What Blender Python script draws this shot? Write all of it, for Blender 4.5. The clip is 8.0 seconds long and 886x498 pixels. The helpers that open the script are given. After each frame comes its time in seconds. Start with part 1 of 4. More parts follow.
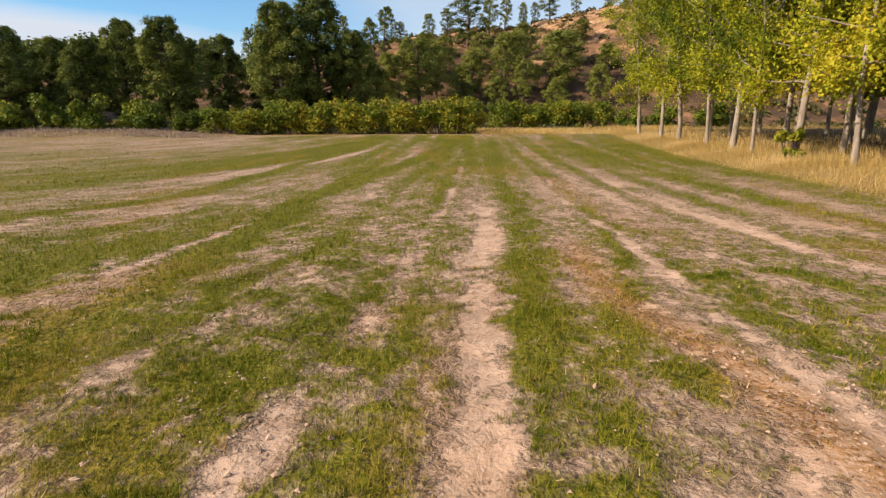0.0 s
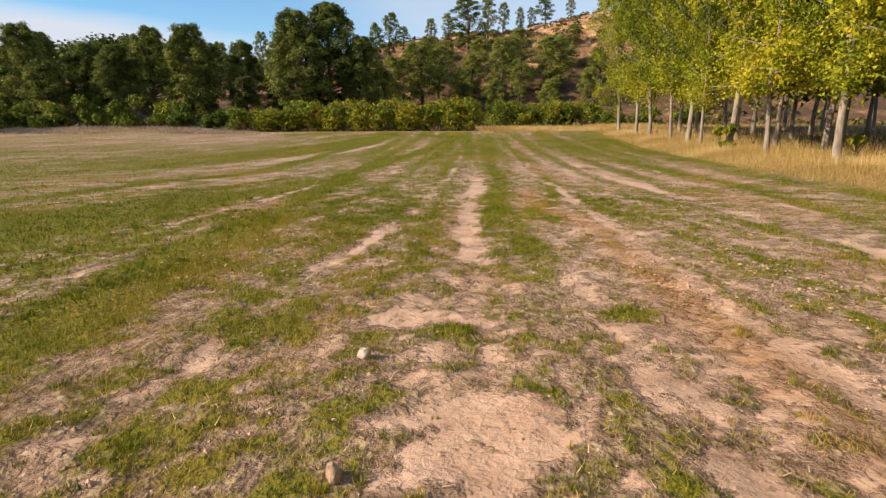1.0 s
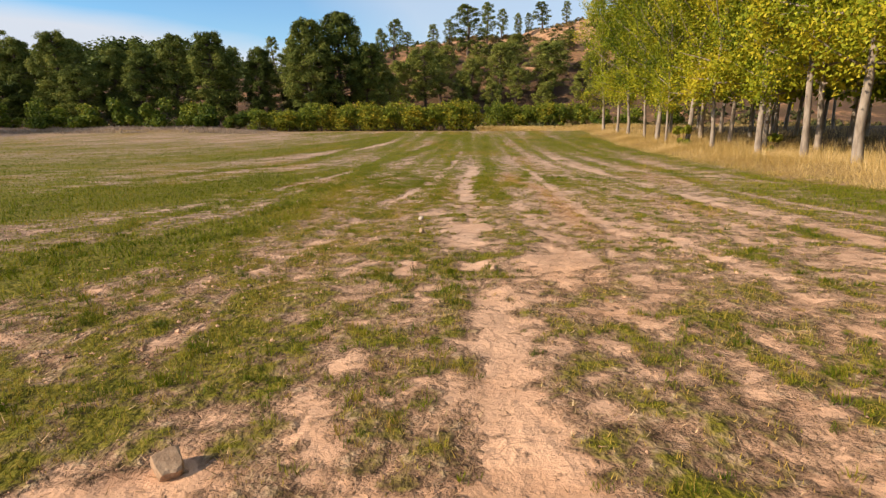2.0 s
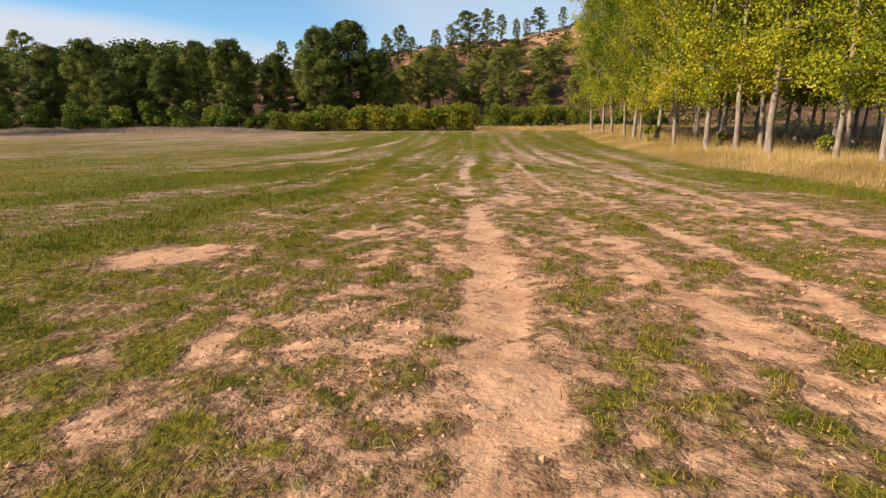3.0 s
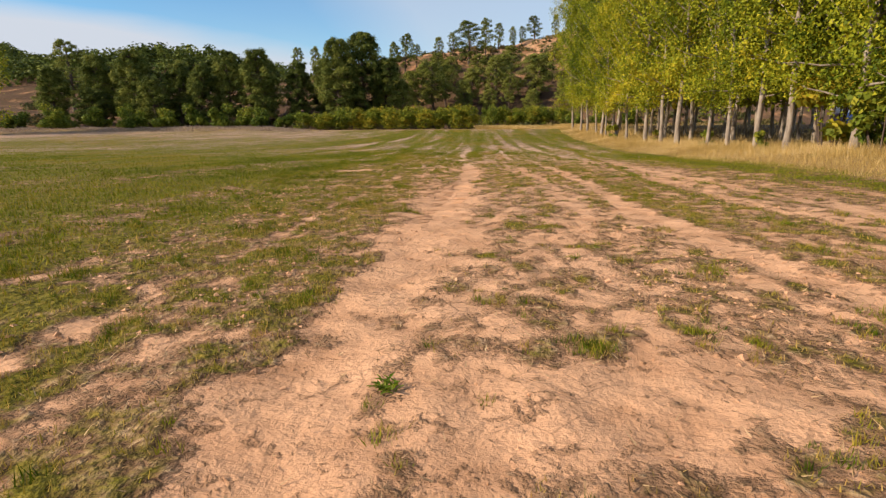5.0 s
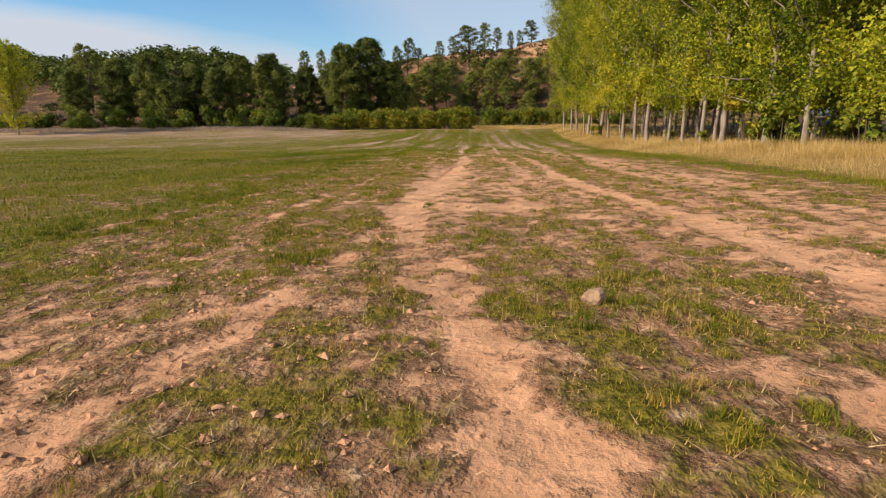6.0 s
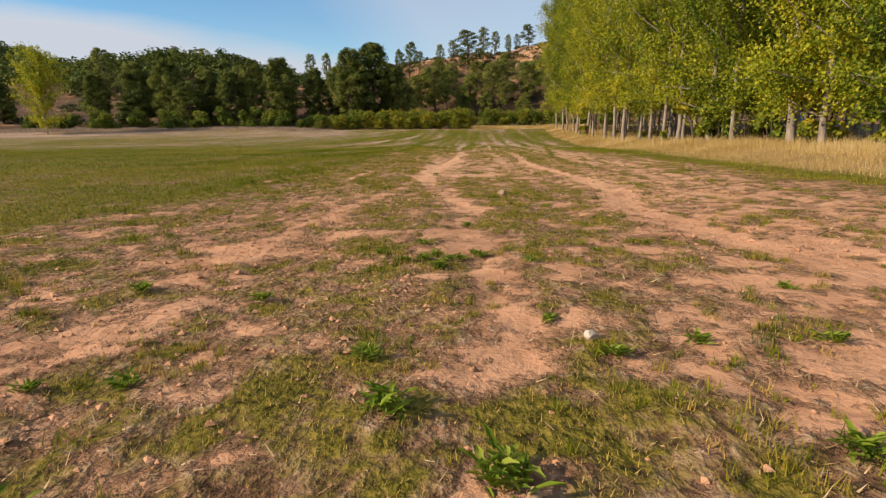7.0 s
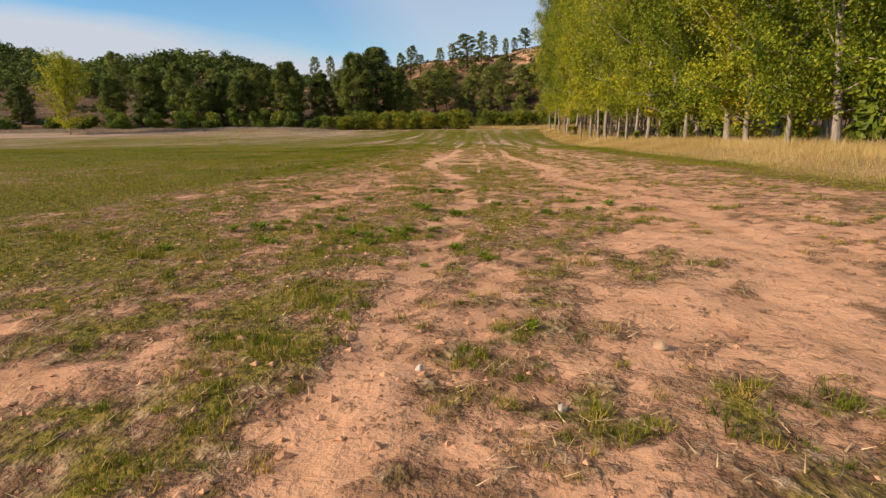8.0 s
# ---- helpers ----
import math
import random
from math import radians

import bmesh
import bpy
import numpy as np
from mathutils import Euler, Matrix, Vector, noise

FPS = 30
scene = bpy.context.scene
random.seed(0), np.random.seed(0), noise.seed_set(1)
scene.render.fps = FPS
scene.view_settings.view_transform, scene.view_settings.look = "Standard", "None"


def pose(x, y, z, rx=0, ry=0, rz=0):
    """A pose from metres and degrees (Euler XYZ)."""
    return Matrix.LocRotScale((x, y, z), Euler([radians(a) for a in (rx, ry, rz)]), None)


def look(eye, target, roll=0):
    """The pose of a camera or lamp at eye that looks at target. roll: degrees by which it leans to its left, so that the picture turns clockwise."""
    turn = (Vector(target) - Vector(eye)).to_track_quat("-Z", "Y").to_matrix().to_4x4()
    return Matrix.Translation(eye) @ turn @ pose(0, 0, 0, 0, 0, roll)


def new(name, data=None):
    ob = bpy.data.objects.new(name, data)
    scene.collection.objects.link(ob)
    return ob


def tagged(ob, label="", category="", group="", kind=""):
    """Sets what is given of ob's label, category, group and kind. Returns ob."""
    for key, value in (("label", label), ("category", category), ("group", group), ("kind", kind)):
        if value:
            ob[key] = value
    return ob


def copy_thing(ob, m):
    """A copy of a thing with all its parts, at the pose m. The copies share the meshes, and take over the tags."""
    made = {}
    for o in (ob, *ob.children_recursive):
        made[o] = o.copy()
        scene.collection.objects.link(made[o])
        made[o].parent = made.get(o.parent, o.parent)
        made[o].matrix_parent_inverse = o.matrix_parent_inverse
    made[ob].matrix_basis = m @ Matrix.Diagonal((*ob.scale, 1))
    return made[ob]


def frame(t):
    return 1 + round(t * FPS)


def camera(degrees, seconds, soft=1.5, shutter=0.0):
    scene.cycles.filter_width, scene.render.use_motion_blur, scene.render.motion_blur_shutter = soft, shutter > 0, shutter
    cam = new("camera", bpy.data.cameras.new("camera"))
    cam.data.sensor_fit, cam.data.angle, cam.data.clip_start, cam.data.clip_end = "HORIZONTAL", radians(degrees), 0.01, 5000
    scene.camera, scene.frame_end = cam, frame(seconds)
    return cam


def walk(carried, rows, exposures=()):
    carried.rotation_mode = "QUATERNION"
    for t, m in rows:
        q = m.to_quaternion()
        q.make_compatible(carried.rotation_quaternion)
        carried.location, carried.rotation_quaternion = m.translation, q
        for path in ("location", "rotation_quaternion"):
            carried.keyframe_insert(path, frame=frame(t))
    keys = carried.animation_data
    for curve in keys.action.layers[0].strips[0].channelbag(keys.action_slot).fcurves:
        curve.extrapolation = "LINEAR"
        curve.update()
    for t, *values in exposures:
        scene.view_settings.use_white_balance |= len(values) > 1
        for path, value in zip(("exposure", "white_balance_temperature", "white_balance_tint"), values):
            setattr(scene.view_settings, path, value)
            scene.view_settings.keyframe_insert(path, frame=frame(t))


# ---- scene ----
cam = camera(74.0, 8.0, soft=1.35)
# seconds, x, y, z, yaw, pitch, roll: a slow flight backwards, a metre and more over the field
ROWS = [
    (0.0, 0.000, 0.000, 1.500, -0.28, -11.57, -0.33),
    (0.5, -0.078, -2.471, 1.418, -0.26, -11.60, -0.33),
    (1.0, -0.140, -5.092, 1.350, -0.23, -11.62, -0.33),
    (1.5, -0.210, -7.513, 1.351, -0.19, -11.62, -0.34),
    (3.0, -0.427, -15.082, 1.410, -0.02, -11.66, -0.37),
    (3.5, -0.504, -17.430, 1.421, 0.03, -11.67, -0.38),
    (4.0, -0.569, -19.961, 1.397, 0.06, -11.69, -0.40),
    (4.5, -0.621, -22.207, 1.364, 0.09, -11.69, -0.41),
    (5.0, -0.667, -24.627, 1.333, 0.12, -11.70, -0.43),
    (6.5, -0.702, -32.048, 1.362, 0.18, -11.71, -0.46),
    (7.0, -0.715, -34.481, 1.380, 0.19, -11.72, -0.47),
    (7.5, -0.711, -36.700, 1.406, 0.20, -11.72, -0.48),
    (8.0, -0.690, -39.000, 1.431, 0.19, -11.72, -0.50),
]
walk(cam, [(t, look((x, y, z), (x - math.sin(radians(w)) * math.cos(radians(p)), y + math.cos(radians(w)) * math.cos(radians(p)), z + math.sin(radians(p))), r))
           for t, x, y, z, w, p, r in ROWS],
     exposures=((0.0, 0.64), (4.0, 0.55), (8.0, 0.37)))

# ---------------------------------------------------------------- sky, sun, exposure
SUN_ELEVATION, SUN_SIDE = 28.0, (-0.95, -0.31)
world = bpy.data.worlds.new("sky")
scene.world = world
world.use_nodes = True
wn, wl = world.node_tree.nodes, world.node_tree.links
wn.clear()
w_out, w_bg = wn.new("ShaderNodeOutputWorld"), wn.new("ShaderNodeBackground")
w_sky = wn.new("ShaderNodeTexSky")
w_sky.sky_type, w_sky.sun_disc = "NISHITA", False
w_sky.sun_elevation = radians(SUN_ELEVATION)
w_sky.sun_rotation = math.atan2(SUN_SIDE[0], SUN_SIDE[1])
w_sky.air_density, w_sky.dust_density, w_sky.ozone_density = 1.0, 0.2, 2.5
w_co, w_sep = wn.new("ShaderNodeTexCoord"), wn.new("ShaderNodeSeparateXYZ")
wl.new(w_co.outputs["Generated"], w_sep.inputs["Vector"])


def sky_math(op, a, b=0.0, c=0.0, clamp=False):
    n = wn.new("ShaderNodeMath")
    n.operation, n.use_clamp = op, clamp
    for k, value in enumerate((a, b, c)):
        if isinstance(value, (int, float)):
            n.inputs[k].default_value = value
        else:
            wl.new(value, n.inputs[k])
    return n.outputs["Value"]


def sky_noise(scale, stretch, detail):
    mp, n = wn.new("ShaderNodeMapping"), wn.new("ShaderNodeTexNoise")
    mp.inputs["Scale"].default_value = stretch
    mp.inputs["Rotation"].default_value = (0, radians(9), 0)
    n.inputs["Scale"].default_value, n.inputs["Detail"].default_value, n.inputs["Roughness"].default_value = scale, detail, 0.5
    wl.new(w_co.outputs["Generated"], mp.inputs["Vector"])
    wl.new(mp.outputs["Vector"], n.inputs["Vector"])
    return n.outputs["Fac"]


# two thin sheets of high cloud with a slanting strip of blue between them
ahead = sky_math("MAXIMUM", w_sep.outputs["Y"], 0.15)
az, el = sky_math("DIVIDE", w_sep.outputs["X"], ahead), sky_math("DIVIDE", w_sep.outputs["Z"], ahead)
wisp = sky_math("MULTIPLY", sky_math("SUBTRACT", sky_noise(2.6, (1.4, 1.0, 6.0), 6.0), 0.5), 0.055)
low_edge = sky_math("SUBTRACT", sky_math("MULTIPLY_ADD", az, -0.17, 0.082), el)
low_sheet = sky_math("MULTIPLY_ADD", sky_math("ADD", low_edge, wisp), 22.0, 0.45, True)
east_edge = sky_math("ADD", sky_math("ADD", az, 0.21), sky_math("MULTIPLY_ADD", el, 1.0, -0.17))
east_sheet = sky_math("MULTIPLY", sky_math("MULTIPLY_ADD", sky_math("ADD", east_edge, wisp), 5.0, 0.15, True), 0.62)
haze = sky_math("MULTIPLY_ADD", sky_noise(1.1, (1.2, 1.0, 3.0), 4.0), 0.5, -0.2, True)
veil = sky_math("MAXIMUM", sky_math("MAXIMUM", low_sheet, east_sheet), haze)
w_hue, w_mix = wn.new("ShaderNodeHueSaturation"), wn.new("ShaderNodeMix")
w_hue.inputs["Saturation"].default_value, w_hue.inputs["Value"].default_value = 1.32, 1.27
w_mix.data_type = "RGBA"
w_mix.inputs["B"].default_value = (5.2, 5.6, 6.3, 1)
wl.new(w_sky.outputs["Color"], w_hue.inputs["Color"])
wl.new(veil, w_mix.inputs["Factor"])
wl.new(w_hue.outputs["Color"], w_mix.inputs["A"])
wl.new(w_mix.outputs["Result"], w_bg.inputs["Color"])
wl.new(w_bg.outputs["Background"], w_out.inputs["Surface"])
w_bg.inputs["Strength"].default_value = 0.088

sun = new("sun", bpy.data.lights.new("sun", "SUN"))
sun.data.energy, sun.data.angle, sun.data.color = 5.0, radians(0.53), (1.0, 0.83, 0.62)
sun.matrix_world = look((0, 0, 0), (-SUN_SIDE[0] * math.cos(radians(SUN_ELEVATION)), -SUN_SIDE[1] * math.cos(radians(SUN_ELEVATION)), -math.sin(radians(SUN_ELEVATION))))
sun.location = (-30, -15, 40)


# ---------------------------------------------------------------- numbers: noise, heights, cover
def smooth(a, b, v):
    s = np.clip((np.asarray(v, float) - a) / (b - a), 0, 1)
    return s * s * (3 - 2 * s)


def lattice(i, j, seed):
    n = (i.astype(np.int64) * 374761393 + j.astype(np.int64) * 668265263 + seed * 1442695041) & 0xFFFFFFFF
    n = ((n ^ (n >> 13)) * 1274126177) & 0xFFFFFFFF
    n = ((n ^ (n >> 16)) * 2246822519) & 0xFFFFFFFF
    return ((n ^ (n >> 15)) & 0xFFFFFF) / float(0xFFFFFF)


def vnoise(x, y, seed=0):
    x, y = np.asarray(x, float), np.asarray(y, float)
    i, j = np.floor(x), np.floor(y)
    u, v = x - i, y - j
    u, v = u * u * (3 - 2 * u), v * v * (3 - 2 * v)
    a, b, c, d = lattice(i, j, seed), lattice(i + 1, j, seed), lattice(i, j + 1, seed), lattice(i + 1, j + 1, seed)
    return (a * (1 - u) + b * u) * (1 - v) + (c * (1 - u) + d * u) * v


def fbm(x, y, seed=0, octaves=3):
    total, amp, norm = 0.0, 1.0, 0.0
    for k in range(octaves):
        total = total + amp * vnoise(x * 2**k + 17.3 * k, y * 2**k + 9.1 * k, seed + k)
        norm += amp
        amp *= 0.5
    return total / norm


FIELD_Y = [-45, -33, -27, -15, -10, 0, 5, 13, 20, 28, 36, 44, 50]
FIELD_Z = [0.70, 0.58, 0.51, 0.35, 0.30, 0.08, 0.02, 0.0, 0.10, 0.35, 0.68, 1.08, 1.22]


def field_edge(y):
    """Where the mown field ends and the tall dry grass by the poplars begins."""
    return 8.3 + 0.085 * np.asarray(y, float) + 0.5 * (vnoise(np.asarray(y, float) * 0.25, 0 * np.asarray(y, float), 71) - 0.5)


def height(x, y):
    x, y = np.asarray(x, float), np.asarray(y, float)
    z = np.interp(y, FIELD_Y, FIELD_Z)
    z = z + 0.28 * smooth(-0.3, 1.8, x - field_edge(y)) * smooth(60, 40, y)
    z = z + 0.35 * smooth(-14, -22, x) * smooth(38, 46, y)
    crest = np.interp(x, [-160, -70, -30, -12, 12, 27, 60, 120], [2.5, 5.0, 9.0, 12.5, 16.0, 19.0, 19.0, 12.0])
    rise = smooth(54, 99, y)
    z = z + crest * rise * (1 - 0.45 * smooth(105, 170, y))
    z = z + (2.2 * (fbm(x * 0.07, y * 0.07, 5) - 0.5) + 1.0 * (fbm(x * 0.3, y * 0.3, 6) - 0.5)) * smooth(56, 70, y)
    for hx, hy, hz, hs in ((-92, 195, 18.0, 36), (-225, 215, 19, 55), (-330, 300, 40, 110)):
        z = z + hz * np.exp(-((x - hx) ** 2 + (y - hy) ** 2) / (2 * hs * hs)) * smooth(95, 150, y)
    near = smooth(40, 25, np.abs(x)) * smooth(50, 35, y)
    z = z + near * (0.07 * (fbm(x * 0.5, y * 0.35, 8) - 0.5) + 0.035 * (fbm(x * 2.6, y * 2.2, 9) - 0.5) + 0.042 * smooth(10, 4, y) * (fbm(x * 5.5, y * 4.6, 10, 2) - 0.5))
    return z - 0.028 * tracks(x, y)[1] * smooth(24, 10, y)


# wheel tracks: y and x along the way, half width, how bare
MAIN = ([-39, -37.5, -36.5, -34.6, -33.7, -32.3, -30, -28, -26, -23, -21.4, -20, -18.4, -16.4, -14.9, -13, -11.3, -6.7, -3.3, -0.4, 2.1, 4.5, 9, 18.4, 30, 44],
        [-1.1, -0.98, -0.87, -0.75, -0.70, -0.46, -0.45, -0.5, -0.72, -1.22, -1.02, -0.88, -0.79, -0.56, -0.43, -0.2, -0.06, 0.0, -0.03, 0.22, 0.18, 0.32, 0.80, 1.30, 1.73, 2.6])
MAIN_HALF = ([-39, -30, -26, -22, -16.5, -13, -8, 0, 5, 20, 44], [0.12, 0.16, 0.2, 0.24, 0.29, 0.20, 0.16, 0.19, 0.17, 0.20, 0.26])
TRACKS = (
    (([-40, -36.9, -34.9, -32.4, -28.6, -26.3, -23, -20, -17.8, -15.8, -12.2, -9.7, -7.7, -4.2, -2.8], [0.7, 0.8, 1.5, 1.8, 1.22, 1.6, 1.75, 1.42, 1.45, 1.74, 1.95, 2.03, 2.12, 2.3, 2.24]), 0.17, 0.72),
    (([-3.2, -2.3, -0.4, 4.2, 5.8, 8, 9.9, 14.5, 30, 44], [1.75, 1.78, 1.9, 2.23, 2.35, 2.5, 2.5, 2.88, 4.0, 4.9]), 0.11, 0.42),
    (([-20, -10, -3, 5.7, 9.8, 14.4, 31, 44], [4.0, 4.1, 4.3, 4.48, 4.5, 4.47, 5.54, 7.0]), 0.14, 0.50),
    (([-24, -20, -18, -15, -13, -10, -7, -5.6, -4.8, -3.6, -1.8, -0.2, 2], [0.1, 0.3, 0.94, 1.08, 1.2, 1.3, 1.0, 0.55, 0.85, 0.98, 0.85, 0.94, 1.3]), 0.12, 0.30),
    (([-25, -20.7, -18.8, -17.4, -16, -14.4, -12.4, -9, -5.4, -4.4, -2.3, -0.3, 3.6, 5.2, 9.1, 15.3, 25], [-2.5, -2.3, -2.12, -2.07, -1.95, -1.75, -1.7, -1.6, -1.88, -1.73, -1.44, -1.38, -0.66, -0.46, -0.17, 0.39, 1.0]), 0.12, 0.42),
    (([-4, 0, 4.9, 5.9, 7.6, 10.1, 12.1, 20, 32], [-4.3, -4.0, -3.83, -3.51, -3.33, -2.93, -2.56, -2.0, -0.9]), 0.09, 0.24),
    (([-33, -30.3, -29.5, -27.7, -24, -20, -17], [-2.4, -2.13, -1.94, -1.67, -1.2, -0.8, -0.7]), 0.10, 0.30),
    (([-29.5, -28.5, -27.4, -25.2, -20], [-5.2, -4.9, -4.4, -3.95, -3.1]), 0.10, 0.38),
    (([-20, 7.5, 13.2, 30], [5.4, 5.8, 6.52, 8.2]), 0.08, 0.35),
    (([8, 13.5, 16.5, 24.5, 40], [-12.5, -10.1, -8.3, -6.9, -3.6]), 0.22, 0.13),
    (([12, 18.5, 23.5, 34, 43], [-18, -13.7, -10.6, -7.0, -4.0]), 0.35, 0.08),
)
# rows of lusher growth between the tracks: y and x along the way, half width, how much greener
LUSH = (
    (([3.4, 4.5, 6.9, 11, 20.4, 40], [0.72, 0.81, 1.06, 1.5, 1.99, 3.4]), 0.22, 0.30),
    (([2.9, 3.4, 4.2, 6.3, 8.5, 13.9, 25], [1.53, 1.5, 1.4, 2.0, 2.45, 2.85, 3.6]), 0.15, 0.20),
    (([-6, -2, 1.6, 3.5, 8.2, 13.2, 20.6, 30.5, 42], [-3.6, -2.6, -2.8, -2.79, -2.79, -2.77, -1.74, 0.06, 1.6]), 0.36, 0.46),
    (([3.8, 5.2, 7.3, 10.4, 16.8, 30], [-2.1, -1.87, -1.58, -1.3, -0.94, 0.6]), 0.25, 0.16),
    (([6, 10.4, 13.8, 23, 32], [-8.6, -7.5, -5.95, -5.4, -3.87]), 0.32, 0.42),
    (([-24, -20, -16.7, -15.4, -13.3, -12.2, 0, 9.7, 16.3, 28], [2.8, 2.81, 2.89, 2.92, 3.05, 3.35, 5.2, 6.9, 6.9, 7.4]), 0.12, 0.40),
    (([-18, -12.9, -10.4, -6.4, -2], [-7.2, -5.96, -5.04, -4.27, -3.6]), 0.6, 0.22),
)


def along(x, y, ys, xs, half, wob):
    """1 on a line over the field, falling to 0 beside it and past its ends."""
    off = (x - np.interp(y, ys, xs) - wob) / half
    return np.exp(-np.abs(off) ** 3) * smooth(ys[0] - 0.6, ys[0] + 0.6, y) * smooth(ys[-1] + 0.8, ys[-1] - 0.8, y)


def tracks(x, y):
    """How bare the wheel tracks leave the ground, and how deep they are pressed."""
    bare, deep = 0.0 * x, 0.0 * x
    wob = 0.12 * (fbm(y * 1.1, 0 * y + 3.0, 31) - 0.5) + 0.06 * (vnoise(x * 6, y * 5, 33) - 0.5)
    main = along(x, y, *MAIN, np.interp(y, *MAIN_HALF) * (0.8 + 0.4 * vnoise(y * 0.5, 0 * y, 40)), wob)
    broken = 0.45 + 0.95 * smooth(0.25, 0.75, fbm(x * 3.2, y * 1.3, 32, 2))
    bare = main * (0.36 + 0.28 * vnoise(y * 0.7, 0 * y, 50)) * (0.35 + 0.65 * broken) * (1 - 0.75 * smooth(5, 18, y)) * (1 - 0.28 * smooth(-8, -5, y)) * (1 - 0.35 * smooth(-24, -29, y))
    deep = main * 0.5
    for n, ((ys, xs), half, amount) in enumerate(TRACKS):
        on = along(x, y, ys, xs, half * (0.7 + 0.6 * vnoise(y * 0.5, 0 * y, 41 + n)), wob * (1 if n % 2 else -1))
        patchy = 0.35 + 0.85 * vnoise(y * 0.55 + 5 * n, 0 * y, 51 + n)
        bare = np.maximum(bare, on * 0.85 * amount * patchy * broken * (1 - 0.65 * smooth(8, 24, y)))
        deep = np.maximum(deep, on * amount * 0.7)
    return bare, deep


# tufts and bare spots that stand out: x, y, half width, more or less green
SPOTS = (
    (-0.09, -13.8, 0.17, 0.6), (0.51, -14.86, 0.12, 0.6), (0.44, -14.46, 0.13, 0.6), (-0.43, -12.2, 0.12, 0.6), (1.62, -12.5, 0.16, 0.6),
    (-0.56, 3.66, 0.18, 0.6), (3.5, 5.97, 0.2, 0.5), (2.69, 5.75, 0.2, 0.5), (0.72, 4.5, 0.2, 0.6), (0.45, 4.45, 0.1, 0.7),
    (-0.07, -1.67, 0.15, 0.7), (-0.35, 0.2, 0.12, 0.6), (1.07, -1.34, 0.2, 0.5), (-0.66, -4.42, 0.17, 0.5), (0.07, -4.69, 0.24, 0.5),
)
SPOTS_NEAR = (
    (-0.77, -5.48, 0.12, 0.5), (-0.37, -20.4, 0.1, 0.6), (0.35, -19.1, 0.12, 0.5), (0.43, -20.05, 0.13, 0.5), (-1.07, -17.9, 0.14, 0.5),
    (-1.97, -20.2, 0.2, 0.5), (-0.41, -29.4, 0.13, 0.4), (0.65, -29.4, 0.14, 0.4), (0.08, -28.1, 0.13, 0.4), (0.94, -26.5, 0.18, 0.4),
    (-0.55, -32.95, 0.25, 0.3), (1.9, -10.4, 0.2, 0.5),
)
SPOTS_BARE = (
    (0.75, -4.99, 0.34, -0.6), (0.05, -2.98, 0.36, -0.4), (-0.45, -1.31, 0.2, -0.4), (-3.0, -9.9, 0.6, -0.6), (-0.33, -22.9, 0.4, -0.5), (0.6, -37.0, 0.5, -0.25), (-1.32, -8.4, 0.28, -0.6),
    (-0.47, -19.9, 0.2, -0.4), (0.15, -19.8, 0.18, -0.4), (0.42, -36.5, 0.28, -0.4), (-0.95, -37.5, 0.2, -0.5), (-0.46, -28.2, 0.25, -0.5),
    (-0.68, -29.85, 0.25, -0.4), (-1.46, -29.9, 0.25, -0.4), (0.91, -31.5, 0.2, -0.5), (0.75, -32.6, 0.25, -0.5), (-2.15, -30.4, 0.4, -0.3), (0.72, -34.7, 0.3, -0.4),
    (0.2, -22.8, 0.4, -0.4), (-1.9, -37.2, 0.4, -0.25), (1.6, -33.3, 0.35, -0.3),
)


def rows_across(x, y):
    """A coordinate across the mowing rows: straight by the tracks, swinging out over the wide side of the field."""
    straight = x - 0.05 * y
    swung = -1.0 - 3.4 * (np.log(np.maximum(-(x + 0.2), 1.0)) + 0.055 * y)
    return straight, swung, smooth(-2.4, -4.2, x)


def worn_part(x, y):
    """The trodden, dried-out part of the field, from the tracks back towards its near end."""
    edge = np.interp(y, [-38, -30, -20, -12, -7, -3, 0, 4], [-3.2, -3.6, -3.3, -3.9, -3.0, -1.9, -1.2, -0.6])
    return smooth(-0.7, 0.5, x - edge + 1.6 * (fbm(x * 0.8, y * 0.5, 24) - 0.5)) * smooth(4.0, -3.0, y) * smooth(6.5, 4.0, x)


